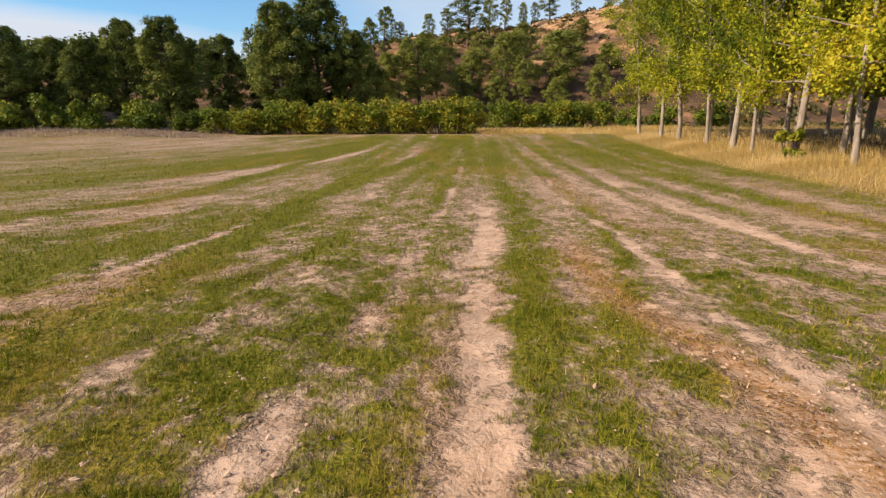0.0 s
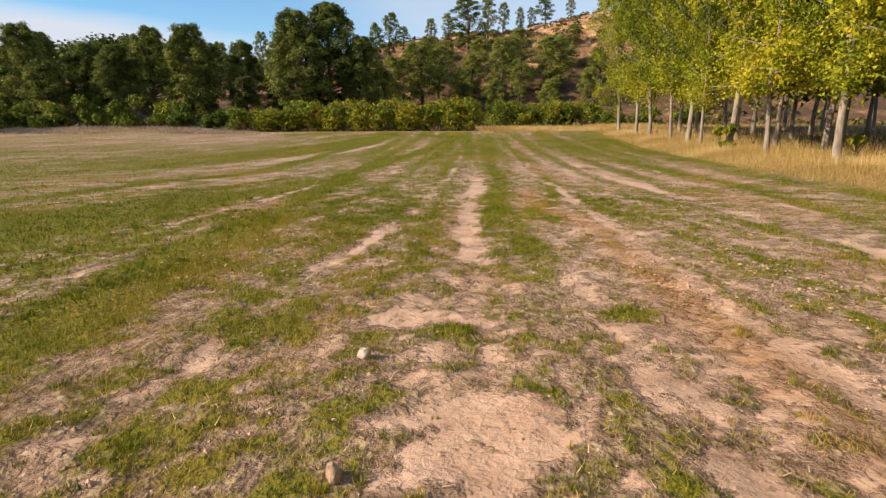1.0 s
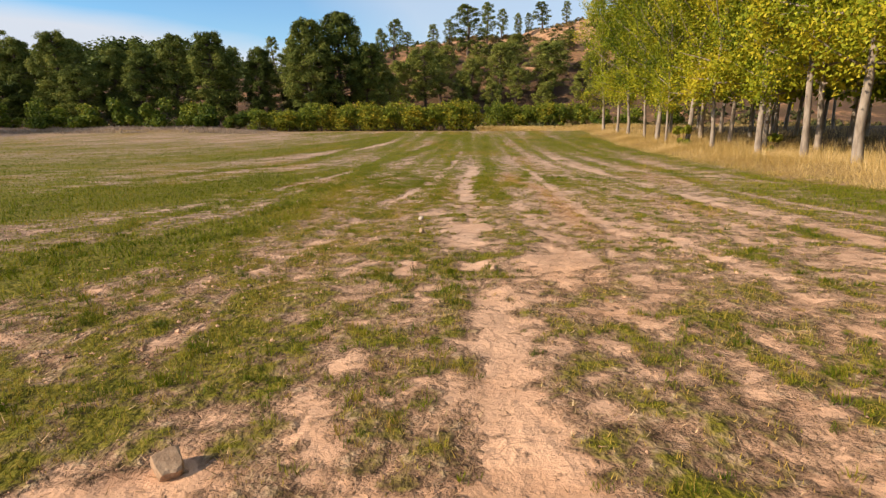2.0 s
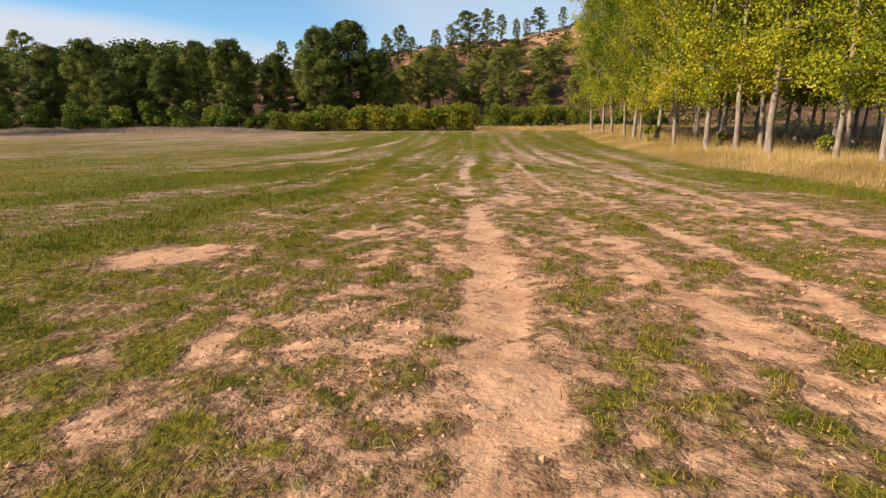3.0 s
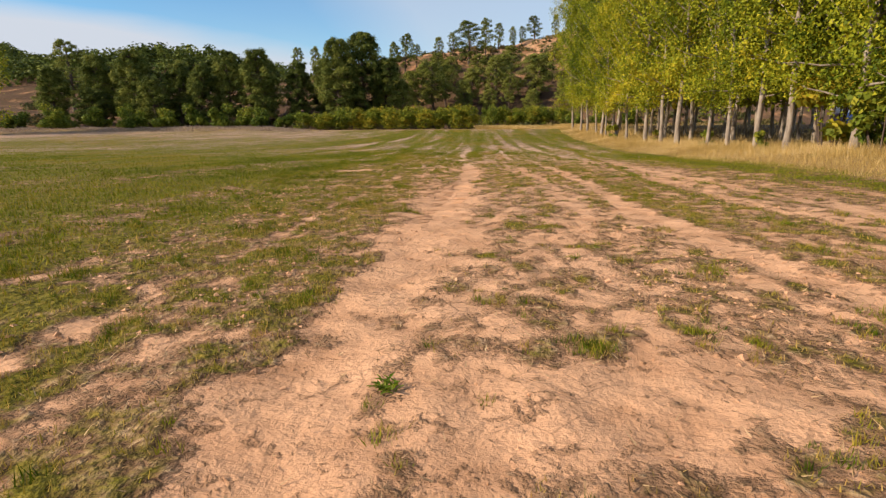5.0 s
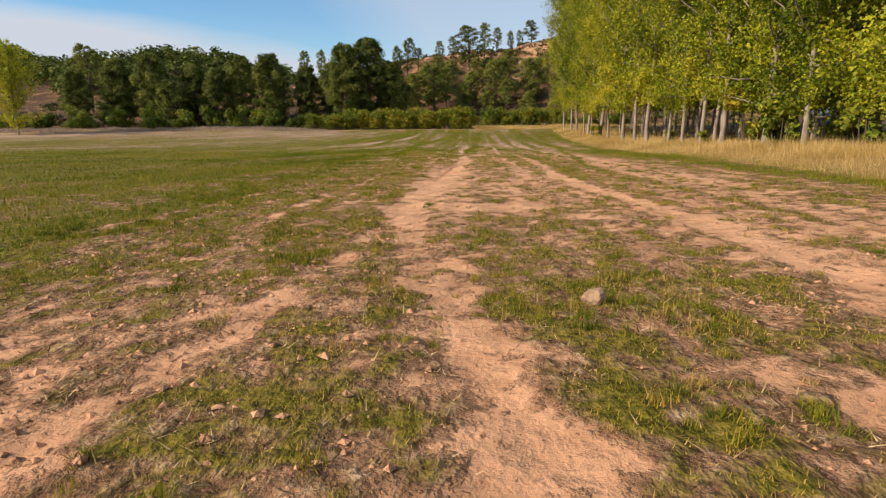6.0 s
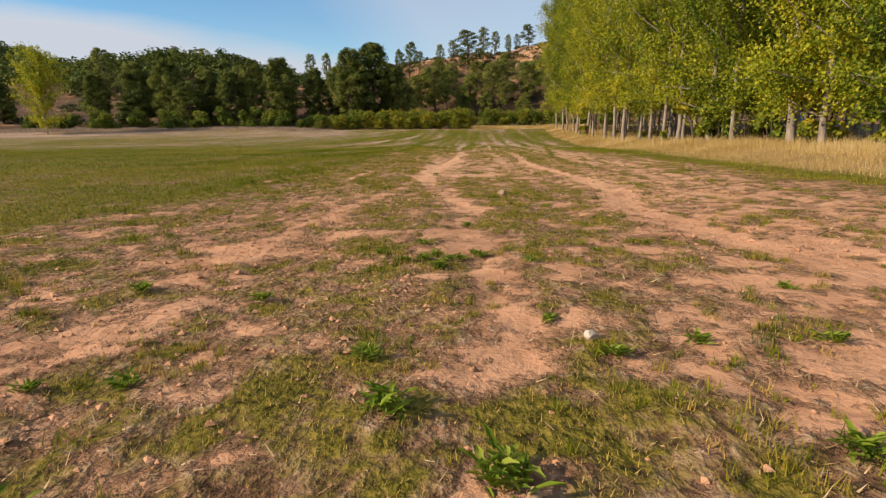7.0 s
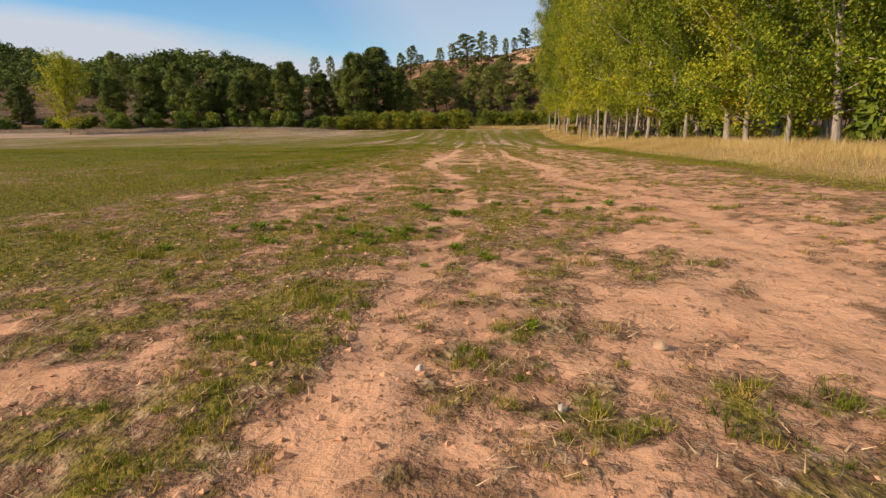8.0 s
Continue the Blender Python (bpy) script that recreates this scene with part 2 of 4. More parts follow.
def cover(x, y):
    """How much green grass grows at a place, 0 to 1, and how much rusty dry weed."""
    x, y = np.asarray(x, float), np.asarray(y, float)
    u, swung, side = rows_across(x, y)
    worn = worn_part(x, y)
    streak = (fbm(u * 1.7, y * 0.07, 11, 3) - 0.5) * (1 - side) + (fbm(swung * 1.0, y * 0.03, 16, 3) - 0.5) * side
    blotch = fbm(x * 1.5, y * 0.9, 12, 3) - 0.5
    fine = fbm(x * 5.0, y * 3.4, 13, 2) - 0.5
    tuft = fbm(x * 11.0, y * 9.0, 14, 2) - 0.5
    g = 0.58 + 0.10 * side - 0.045 * worn + 0.08 * smooth(-0.8, -1.2, x) * smooth(-2, 0, y) * smooth(5, 3.5, y) - 0.07 * smooth(2.2, 3.2, x) * smooth(6.0, 5.0, x) * smooth(-3, -6, y)
    g = g + (0.10 - 0.16 * smooth(3, 12, y)) * smooth(-2.6, -4.4, x)
    g = g - 0.17 * smooth(24, 37, y) * smooth(-7, -15, x) + 0.10 * smooth(8, 24, y) * smooth(-9, -4, x)
    g = g - 0.06 * smooth(2.0, 3.0, u) * smooth(6.5, 5.0, u) - 0.08 * np.exp(-((u + 0.75) / 0.6) ** 2) * smooth(-4, 2, y) * smooth(14, 8, y)
    g = g + 0.16 * smooth(-1.2, -0.3, x - field_edge(y))
    g = g + worn * ((0.15 + 0.05 * smooth(-27, -22, y)) * smooth(-0.9, -1.5, x) - 0.13 * smooth(-1.4, -1.0, x) * smooth(1.9, 1.2, x) * smooth(-25, -23, y) * smooth(-14.5, -17, y))
    g = g - 0.09 * smooth(-33.6, -35.5, y) * smooth(-4, -2, x) + 0.16 * smooth(-33, -34.5, y) * smooth(-1.1, -1.5, x) - 0.07 * smooth(-33, -35, y) * smooth(-0.2, 0.3, x) - 0.04 * worn * smooth(-1.0, -1.6, x) * smooth(-26, -29, y) * smooth(-35, -32, y)
    wave = 0.10 * (fbm(y * 0.5, x * 0.4, 34) - 0.5)
    for n, ((ys, xs), half, more) in enumerate(LUSH):
        g = g + more * along(x, y, ys, xs, half, wave) * (0.5 + 0.8 * vnoise(y * 0.4, 0 * y + n, 35))
    g = g - tracks(x, y)[0] - 0.4 * np.exp(-((y - 43.6) / 0.45) ** 2) * smooth(-15, -12, x)
    rust = np.exp(-((x - np.interp(y, [-3, 0, 2.2, 3.7, 5.2, 8], [1.5, 1.7, 1.85, 1.8, 1.55, 1.7])) / 0.22) ** 2) * smooth(-5, -1, y) * smooth(8.5, 6.5, y)
    g = g - 0.20 * rust
    g = 0.50 + (g - 0.50) * (1 - 0.25 * worn) - 0.045 * worn - 0.03 * smooth(-24, -28, y) * smooth(-4, -2.5, x)
    for sx, sy, half, more in SPOTS + SPOTS_NEAR + SPOTS_BARE:
        g = g + more * np.exp(-(((x - sx) / half) ** 2 + ((y - sy) / (half * 0.9)) ** 2) ** 2)
    far = smooth(6, 22, y)
    small = fbm(x * 7.5, y * 6.0, 15, 2) - 0.5
    g = g + (0.55 + 0.45 * side * smooth(-12, -6, x) - 0.25 * smooth(-8, -14, x) - 0.2 * worn) * streak + (0.34 - 0.1 * far - 0.20 * worn) * blotch + (0.50 - 0.25 * far) * fine + (0.36 + 0.1 * worn) * (1 - far) * tuft + 0.50 * worn * small
    rust = rust + 0.35 * smooth(0.08, 0.25, fbm(u * 0.8, y * 0.2, 19) - 0.5) * smooth(-10, -2, y)
    return smooth(0.10, 0.92, g), np.clip(rust, 0, 1)


# ---------------------------------------------------------------- materials
def material(name):
    m = bpy.data.materials.new(name)
    m.use_nodes = True
    nodes, links = m.node_tree.nodes, m.node_tree.links
    return m, nodes, links, nodes["Principled BSDF"]


def noise_node(nodes, links, vector, scale, detail=3.0, rough=0.55):
    n = nodes.new("ShaderNodeTexNoise")
    n.inputs["Scale"].default_value, n.inputs["Detail"].default_value, n.inputs["Roughness"].default_value = scale, detail, rough
    if vector is not None:
        links.new(vector, n.inputs["Vector"])
    return n.outputs["Fac"]


def ramp_node(nodes, links, fac, stops):
    n = nodes.new("ShaderNodeValToRGB")
    while len(n.color_ramp.elements) < len(stops):
        n.color_ramp.elements.new(0.5)
    for e, (at, colour) in zip(n.color_ramp.elements, stops):
        e.position, e.color = at, (*colour, 1)
    links.new(fac, n.inputs["Fac"])
    return n.outputs["Color"]


def mix_node(nodes, links, fac, a, b, blend="MIX"):
    n = nodes.new("ShaderNodeMix")
    n.data_type, n.blend_type = "RGBA", blend
    for key, value in (("Factor", fac), ("A", a), ("B", b)):
        if isinstance(value, (int, float)):
            n.inputs[key].default_value = value
        elif isinstance(value, tuple):
            n.inputs[key].default_value = (*value, 1)
        else:
            links.new(value, n.inputs[key])
    return n.outputs["Result"]


def math_node(nodes, links, op, a, b=0.0, c=0.0, clamp=False):
    n = nodes.new("ShaderNodeMath")
    n.operation, n.use_clamp = op, clamp
    for k, value in enumerate((a, b, c)):
        if isinstance(value, (int, float)):
            n.inputs[k].default_value = value
        else:
            links.new(value, n.inputs[k])
    return n.outputs["Value"]


def attribute(nodes, name):
    n = nodes.new("ShaderNodeAttribute")
    n.attribute_name = name
    return n.outputs["Fac"]


def bump(nodes, links, bsdf, heightmap, strength, distance):
    n = nodes.new("ShaderNodeBump")
    n.inputs["Strength"].default_value, n.inputs["Distance"].default_value = strength, distance
    links.new(heightmap, n.inputs["Height"])
    links.new(n.outputs["Normal"], bsdf.inputs["Normal"])


def place_vector(nodes, links, scale=(1, 1, 1)):
    co, mp = nodes.new("ShaderNodeTexCoord"), nodes.new("ShaderNodeMapping")
    mp.inputs["Scale"].default_value = scale
    links.new(co.outputs["Object"], mp.inputs["Vector"])
    return mp.outputs["Vector"]


def ground_material():
    m, n, l, p = material("field_ground")
    v = place_vector(n, l)
    long = place_vector(n, l, (1, 0.25, 1))
    big, mid, fine, grit = noise_node(n, l, v, 0.35, 4), noise_node(n, l, v, 3.0, 4), noise_node(n, l, v, 26.0, 5, 0.65), noise_node(n, l, v, 95.0, 3, 0.7)
    streaks = noise_node(n, l, long, 9.0, 4, 0.65)
    och = attribute(n, "ochre")
    tint = ramp_node(n, l, math_node(n, l, "MULTIPLY_ADD", big, 0.5, math_node(n, l, "SUBTRACT", och, 0.25), True), [(0.05, (0.55, 0.370, 0.265)), (0.5, (0.60, 0.340, 0.195)), (0.95, (0.53, 0.278, 0.152))])
    soil = mix_node(n, l, 1.0, tint, ramp_node(n, l, mid, [(0.28, (0.72, 0.68, 0.64)), (0.5, (0.98, 0.98, 0.98)), (0.75, (1.16, 1.18, 1.2))]), "MULTIPLY")
    soil = mix_node(n, l, ramp_node(n, l, fine, [(0.30, (0.6, 0.6, 0.6)), (0.40, (0, 0, 0))]), soil, (0.25, 0.15, 0.10))
    # cracks in the dried crust
    crack = n.new("ShaderNodeTexVoronoi")
    crack.feature = "DISTANCE_TO_EDGE"
    crack.inputs["Scale"].default_value = 7.0
    warp = mix_node(n, l, 0.06, v, n.new("ShaderNodeTexNoise").outputs["Color"])
    l.new(warp, crack.inputs["Vector"])
    line = math_node(n, l, "LESS_THAN", crack.outputs["Distance"], 0.022)
    line = math_node(n, l, "MULTIPLY", line, math_node(n, l, "GREATER_THAN", mid, 0.56))
    soil = mix_node(n, l, math_node(n, l, "MULTIPLY", line, 0.35), soil, (0.17, 0.09, 0.05))
    # straw litter between the grass, its darkest tones painting shadowed gaps among clods
    clump = noise_node(n, l, v, 8.5, 3, 0.6)
    shreds = noise_node(n, l, place_vector(n, l, (1, 0.6, 1)), 17.0, 4, 0.6)
    chaff = math_node(n, l, "ADD", math_node(n, l, "MULTIPLY", shreds, 0.6), math_node(n, l, "MULTIPLY", fine, 0.4))
    litter = ramp_node(n, l, chaff, [(0.38, (0.022, 0.012, 0.006)), (0.46, (0.105, 0.058, 0.028)), (0.54, (0.26, 0.158, 0.085)), (0.64, (0.54, 0.37, 0.23))])
    pale = ramp_node(n, l, chaff, [(0.36, (0.05, 0.032, 0.022)), (0.46, (0.19, 0.125, 0.085)), (0.54, (0.38, 0.265, 0.185)), (0.64, (0.60, 0.45, 0.33))])
    litter = mix_node(n, l, math_node(n, l, "MULTIPLY", och, 2.0, 0.0, True), pale, litter)
    grass = ramp_node(n, l, fine, [(0.34, (0.030, 0.028, 0.003)), (0.5, (0.120, 0.118, 0.008)), (0.72, (0.25, 0.190, 0.028))])
    grass = mix_node(n, l, ramp_node(n, l, streaks, [(0.45, (0, 0, 0)), (0.7, (0.6, 0.6, 0.6))]), grass, (0.19, 0.155, 0.03))
    grass = mix_node(n, l, math_node(n, l, "MULTIPLY", och, 0.45), grass, ramp_node(n, l, fine, [(0.36, (0.022, 0.012, 0.003)), (0.5, (0.125, 0.080, 0.016)), (0.70, (0.28, 0.170, 0.050))]))
    cov = attribute(n, "grass")
    wild = math_node(n, l, "ADD", cov, math_node(n, l, "MULTIPLY", math_node(n, l, "SUBTRACT", clump, 0.5), 1.15))
    wild = math_node(n, l, "ADD", wild, math_node(n, l, "MULTIPLY", math_node(n, l, "SUBTRACT", fine, 0.5), 0.75))
    lit_f = ramp_node(n, l, wild, [(0.14, (0, 0, 0)), (0.50, (0.9, 0.9, 0.9))])
    gr_f = ramp_node(n, l, wild, [(0.46, (0, 0, 0)), (0.84, (1, 1, 1))])
    rusty = math_node(n, l, "MULTIPLY", attribute(n, "rust"), ramp_node(n, l, fine, [(0.36, (0.1, 0.1, 0.1)), (0.55, (0.85, 0.85, 0.85))]))
    col = mix_node(n, l, lit_f, soil, litter)
    col = mix_node(n, l, gr_f, col, grass)
    col = mix_node(n, l, rusty, col, (0.34, 0.16, 0.045))
    # dry grass roots by the trees, leaf litter darkened to paint in the grove's shade, reddish earth and needles on the
    # hill
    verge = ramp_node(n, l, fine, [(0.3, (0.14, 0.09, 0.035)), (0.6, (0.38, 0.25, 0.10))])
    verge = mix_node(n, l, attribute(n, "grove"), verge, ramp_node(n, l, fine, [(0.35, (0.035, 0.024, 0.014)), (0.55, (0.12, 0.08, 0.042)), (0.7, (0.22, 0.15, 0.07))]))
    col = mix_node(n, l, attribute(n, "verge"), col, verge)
    # earth darkened low on the hill, the pines' shade put into the colour
    rough_n = math_node(n, l, "ADD", noise_node(n, l, v, 0.22, 5, 0.6), math_node(n, l, "MULTIPLY_ADD", attribute(n, "clay"), 0.26, -0.212))
    earth = ramp_node(n, l, rough_n, [(0.36, (0.105, 0.060, 0.038)), (0.46, (0.21, 0.115, 0.062)), (0.54, (0.40, 0.205, 0.105)), (0.72, (0.60, 0.36, 0.20))])
    earth = mix_node(n, l, ramp_node(n, l, noise_node(n, l, v, 1.1, 5, 0.65), [(0.42, (0.7, 0.7, 0.7)), (0.55, (0, 0, 0))]), earth, (0.085, 0.058, 0.026))
    col = mix_node(n, l, attribute(n, "hill"), col, earth)
    l.new(col, p.inputs["Base Color"])
    p.inputs["Roughness"].default_value = 0.95
    p.inputs["Specular IOR Level"].default_value = 0.1
    relief = math_node(n, l, "ADD", math_node(n, l, "MULTIPLY", fine, 0.28), math_node(n, l, "MULTIPLY", grit, 0.12))
    relief = math_node(n, l, "ADD", relief, math_node(n, l, "MULTIPLY", math_node(n, l, "ADD", shreds, clump), math_node(n, l, "MULTIPLY_ADD", lit_f, 1.1, 0.12)))
    relief = math_node(n, l, "ADD", relief, math_node(n, l, "MULTIPLY", mid, 1.6))
    relief = math_node(n, l, "SUBTRACT", relief, math_node(n, l, "MULTIPLY", line, 0.4))
    bump(n, l, p, relief, 0.85, 0.05)
    return m


def leaf_material(name, stops, through_light=0.35, rough=0.55, varied=0.25):
    """Leaves or blades: colour by each one's own tone and by the thing's own chance."""
    m, n, l, p = material(name)
    tone = attribute(n, "tone")
    own = n.new("ShaderNodeObjectInfo").outputs["Random"]
    fac = math_node(n, l, "ADD", tone, math_node(n, l, "MULTIPLY", math_node(n, l, "SUBTRACT", own, 0.5), varied), clamp=True)
    col = ramp_node(n, l, fac, stops)
    l.new(col, p.inputs["Base Color"])
    p.inputs["Roughness"].default_value = rough
    p.inputs["Specular IOR Level"].default_value = 0.08
    if through_light:
        t, mx = n.new("ShaderNodeBsdfTranslucent"), n.new("ShaderNodeMixShader")
        l.new(col, t.inputs["Color"])
        mx.inputs["Fac"].default_value = through_light
        l.new(p.outputs["BSDF"], mx.inputs[1])
        l.new(t.outputs["BSDF"], mx.inputs[2])
        l.new(mx.outputs["Shader"], n["Material Output"].inputs["Surface"])
    return m


def bark_material(name, stops, scale=(1, 1, 0.25), freq=7.0, depth=0.02):
    m, n, l, p = material(name)
    v = place_vector(n, l, scale)
    a, b = noise_node(n, l, v, freq, 5, 0.65), noise_node(n, l, place_vector(n, l), 1.3, 3)
    col = ramp_node(n, l, a, stops)
    col = mix_node(n, l, math_node(n, l, "MULTIPLY", b, 0.5), col, tuple(0.6 * c for c in stops[1][1]))
    l.new(col, p.inputs["Base Color"])
    p.inputs["Roughness"].default_value = 0.9
    bump(n, l, p, a, 0.7, depth)
    return m


def stone_material(name, stops):
    m, n, l, p = material(name)
    v = place_vector(n, l)
    a = noise_node(n, l, v, 22.0, 5, 0.65)
    l.new(ramp_node(n, l, a, stops), p.inputs["Base Color"])
    p.inputs["Roughness"].default_value = 0.9
    bump(n, l, p, a, 0.6, 0.01)
    return m


GROUND = ground_material()
GRASS = leaf_material("grass_blades", [(0.0, (0.056, 0.086, 0.004)), (0.35, (0.170, 0.185, 0.009)), (0.65, (0.30, 0.225, 0.028)), (1.0, (0.46, 0.29, 0.09))], 0.25)
STRAW = leaf_material("dry_straw", [(0.0, (0.05, 0.026, 0.012)), (0.45, (0.25, 0.150, 0.070)), (1.0, (0.60, 0.42, 0.23))], 0.1)
STALK = leaf_material("dead_stalks", [(0.0, (0.16, 0.115, 0.085)), (0.5, (0.33, 0.245, 0.185)), (1.0, (0.52, 0.42, 0.33))], 0.2)
TALL = leaf_material("tall_dry_grass", [(0.0, (0.27, 0.18, 0.05)), (0.5, (0.58, 0.40, 0.14)), (1.0, (0.80, 0.60, 0.32))], 0.35)
POPLAR_LEAF = leaf_material("poplar_leaves", [(0.0, (0.065, 0.100, 0.009)), (0.45, (0.220, 0.250, 0.017)), (0.78, (0.40, 0.385, 0.024)), (1.0, (0.48, 0.39, 0.028))], 0.30, 0.5, 0.38)
PINE_LEAF = leaf_material("pine_needles", [(0.0, (0.034, 0.050, 0.012)), (0.5, (0.115, 0.140, 0.026)), (1.0, (0.27, 0.27, 0.055))], 0.2, 0.6, 0.3)
BUSH_LEAF = leaf_material("hedge_leaves", [(0.0, (0.050, 0.080, 0.012)), (0.5, (0.155, 0.190, 0.022)), (0.85, (0.31, 0.29, 0.030)), (1.0, (0.44, 0.32, 0.03))], 0.3, 0.5, 0.35)
WEED_LEAF = leaf_material("weed_leaves", [(0.0, (0.09, 0.145, 0.012)), (0.6, (0.22, 0.29, 0.026)), (1.0, (0.38, 0.41, 0.07))], 0.45, 0.45)
SCRUB_LEAF = leaf_material("scrub_leaves", [(0.0, (0.035, 0.045, 0.016)), (0.5, (0.085, 0.085, 0.03)), (1.0, (0.22, 0.15, 0.06))], 0.2, 0.7)
POPLAR_BARK = bark_material("poplar_bark", [(0.30, (0.09, 0.065, 0.05)), (0.48, (0.27, 0.215, 0.165)), (0.7, (0.43, 0.36, 0.29))])
PINE_BARK = bark_material("pine_bark", [(0.30, (0.035, 0.025, 0.02)), (0.5, (0.09, 0.06, 0.045)), (0.7, (0.17, 0.12, 0.09))])
STONE = stone_material("pale_stone", [(0.3, (0.27, 0.20, 0.14)), (0.5, (0.43, 0.35, 0.27)), (0.7, (0.54, 0.46, 0.38))])
TAN_STONE = stone_material("tan_stone", [(0.3, (0.17, 0.105, 0.06)), (0.5, (0.33, 0.21, 0.125)), (0.7, (0.44, 0.30, 0.19))])


# ---------------------------------------------------------------- mesh helpers
def mesh_from(name, verts, faces, mat, attrs=None, flat=True):
    """A mesh from arrays; every face has the same number of corners. attrs: one number a vertex."""
    verts, faces = np.asarray(verts, np.float32), np.asarray(faces, np.int32)
    me = bpy.data.meshes.new(name)
    me.vertices.add(len(verts))
    me.vertices.foreach_set("co", verts.ravel())
    count, corners = faces.shape
    me.loops.add(count * corners)
    me.loops.foreach_set("vertex_index", faces.ravel())
    me.polygons.add(count)
    me.polygons.foreach_set("loop_start", np.arange(count, dtype=np.int32) * corners)
    me.polygons.foreach_set("use_smooth", np.full(count, not flat))
    for key, values in (attrs or {}).items():
        me.attributes.new(key, "FLOAT", "POINT").data.foreach_set("value", np.asarray(values, np.float32))
    me.materials.append(mat)
    me.update(calc_edges=True)
    return me


def under(name, me, parent, label=""):
    ob = new(name, me)
    ob.parent = parent
    return tagged(ob, label=label)


def blades(rng, base, tall, wide, lean, tone):
    """Single grass blades as slim triangles: arrays of places, heights, half widths, leans."""
    k = len(base)
    turn = rng.uniform(0, 2 * np.pi, k)
    side = np.stack([np.cos(turn), np.sin(turn), 0 * turn], -1) * wide[:, None]
    way = rng.uniform(0, 2 * np.pi, k)
    tip = base + np.stack([np.cos(way) * lean * tall, np.sin(way) * lean * tall, tall * np.sqrt(np.clip(1 - np.minimum(lean, 0.98) ** 2, 0.02, 1))], -1)
    v = np.stack([base - side, base + side, tip], 1).reshape(-1, 3)
    return v, np.arange(3 * k, dtype=np.int32).reshape(-1, 3), np.repeat(tone, 3)


def cards(rng, centre, size, facing=None, spread=1.0, slim=0.62):
    """Leaves: small four-cornered kites round the centres."""
    k = len(centre)
    normal = rng.normal(size=(k, 3))
    if facing is not None:
        normal = facing + spread * normal * 0.6
    normal /= np.linalg.norm(normal, axis=1, keepdims=True) + 1e-9
    other = rng.normal(size=(k, 3))
    a = np.cross(normal, other)
    a /= np.linalg.norm(a, axis=1, keepdims=True) + 1e-9
    b = np.cross(normal, a)
    s = size[:, None]
    v = np.stack([centre - a * s, centre + b * s * slim - 0.15 * a * s, centre + a * s, centre - b * s * slim - 0.15 * a * s], 1)
    return v.reshape(-1, 3), np.arange(4 * k, dtype=np.int32).reshape(-1, 4)


def slivers(rng, centre, size, facing, spread=1.0, slim=0.62):
    """Smaller leaves and needle tufts: one pointed triangle each."""
    v, _ = cards(rng, centre, size, facing, spread, slim)
    v = v.reshape(-1, 4, 3)
    k = len(centre)
    low = 0.35 * v[:, 0] + 0.65 * centre
    side = (v[:, 1] - v[:, 3]) * 0.55
    return np.stack([low - side, low + side, v[:, 2]], 1).reshape(-1, 3), np.arange(3 * k, dtype=np.int32).reshape(-1, 3)


def tube(points, radii, sides=8):
    """A tapering tube along points."""
    points, radii = np.asarray(points, float), np.asarray(radii, float)
    along = np.gradient(points, axis=0)
    along /= np.linalg.norm(along, axis=1, keepdims=True) + 1e-9
    ref = np.where(np.abs(along[:, 2:3]) > 0.9, [[1.0, 0, 0]], [[0, 0, 1.0]])
    a = np.cross(along, ref)
    a /= np.linalg.norm(a, axis=1, keepdims=True) + 1e-9
    b = np.cross(along, a)
    ang = np.arange(sides) * 2 * np.pi / sides
    ring = points[:, None] + radii[:, None, None] * (np.cos(ang)[None, :, None] * a[:, None] + np.sin(ang)[None, :, None] * b[:, None])
    v = ring.reshape(-1, 3)
    i = np.arange(len(points) - 1)[:, None] * sides
    j = np.arange(sides)[None]
    f = np.stack([i + j, i + (j + 1) % sides, i + sides + (j + 1) % sides, i + sides + j], -1).reshape(-1, 4)
    return v, f


def joined(pieces):
    vs, fs, at = [], [], 0
    for v, f in pieces:
        vs.append(v)
        fs.append(np.asarray(f) + at)
        at += len(v)
    return np.concatenate(vs), np.concatenate(fs)


# ---------------------------------------------------------------- the ground, one sheet to the horizon
def steps(fine_from, fine_to, fine, low, high, grow, most):
    out, s = list(np.arange(fine_from, fine_to + 1e-6, fine)), fine
    while out[-1] < high:
        s = min(s * grow, most if abs(out[-1]) < 125 else 25.0)
        out.append(out[-1] + s)
    s, head = fine, [out[0]]
    while head[-1] > low:
        s = min(s * grow, most if abs(head[-1]) < 100 else 25.0)
        head.append(head[-1] - s)
    return np.array(head[::-1][:-1] + out)


def ochre_part(y):
    """The soil turns from pale pinkish clay to ochre towards the near end of the field."""
    return 0.5 * smooth(4, -12, y) + 0.5 * smooth(-18, -34, y)


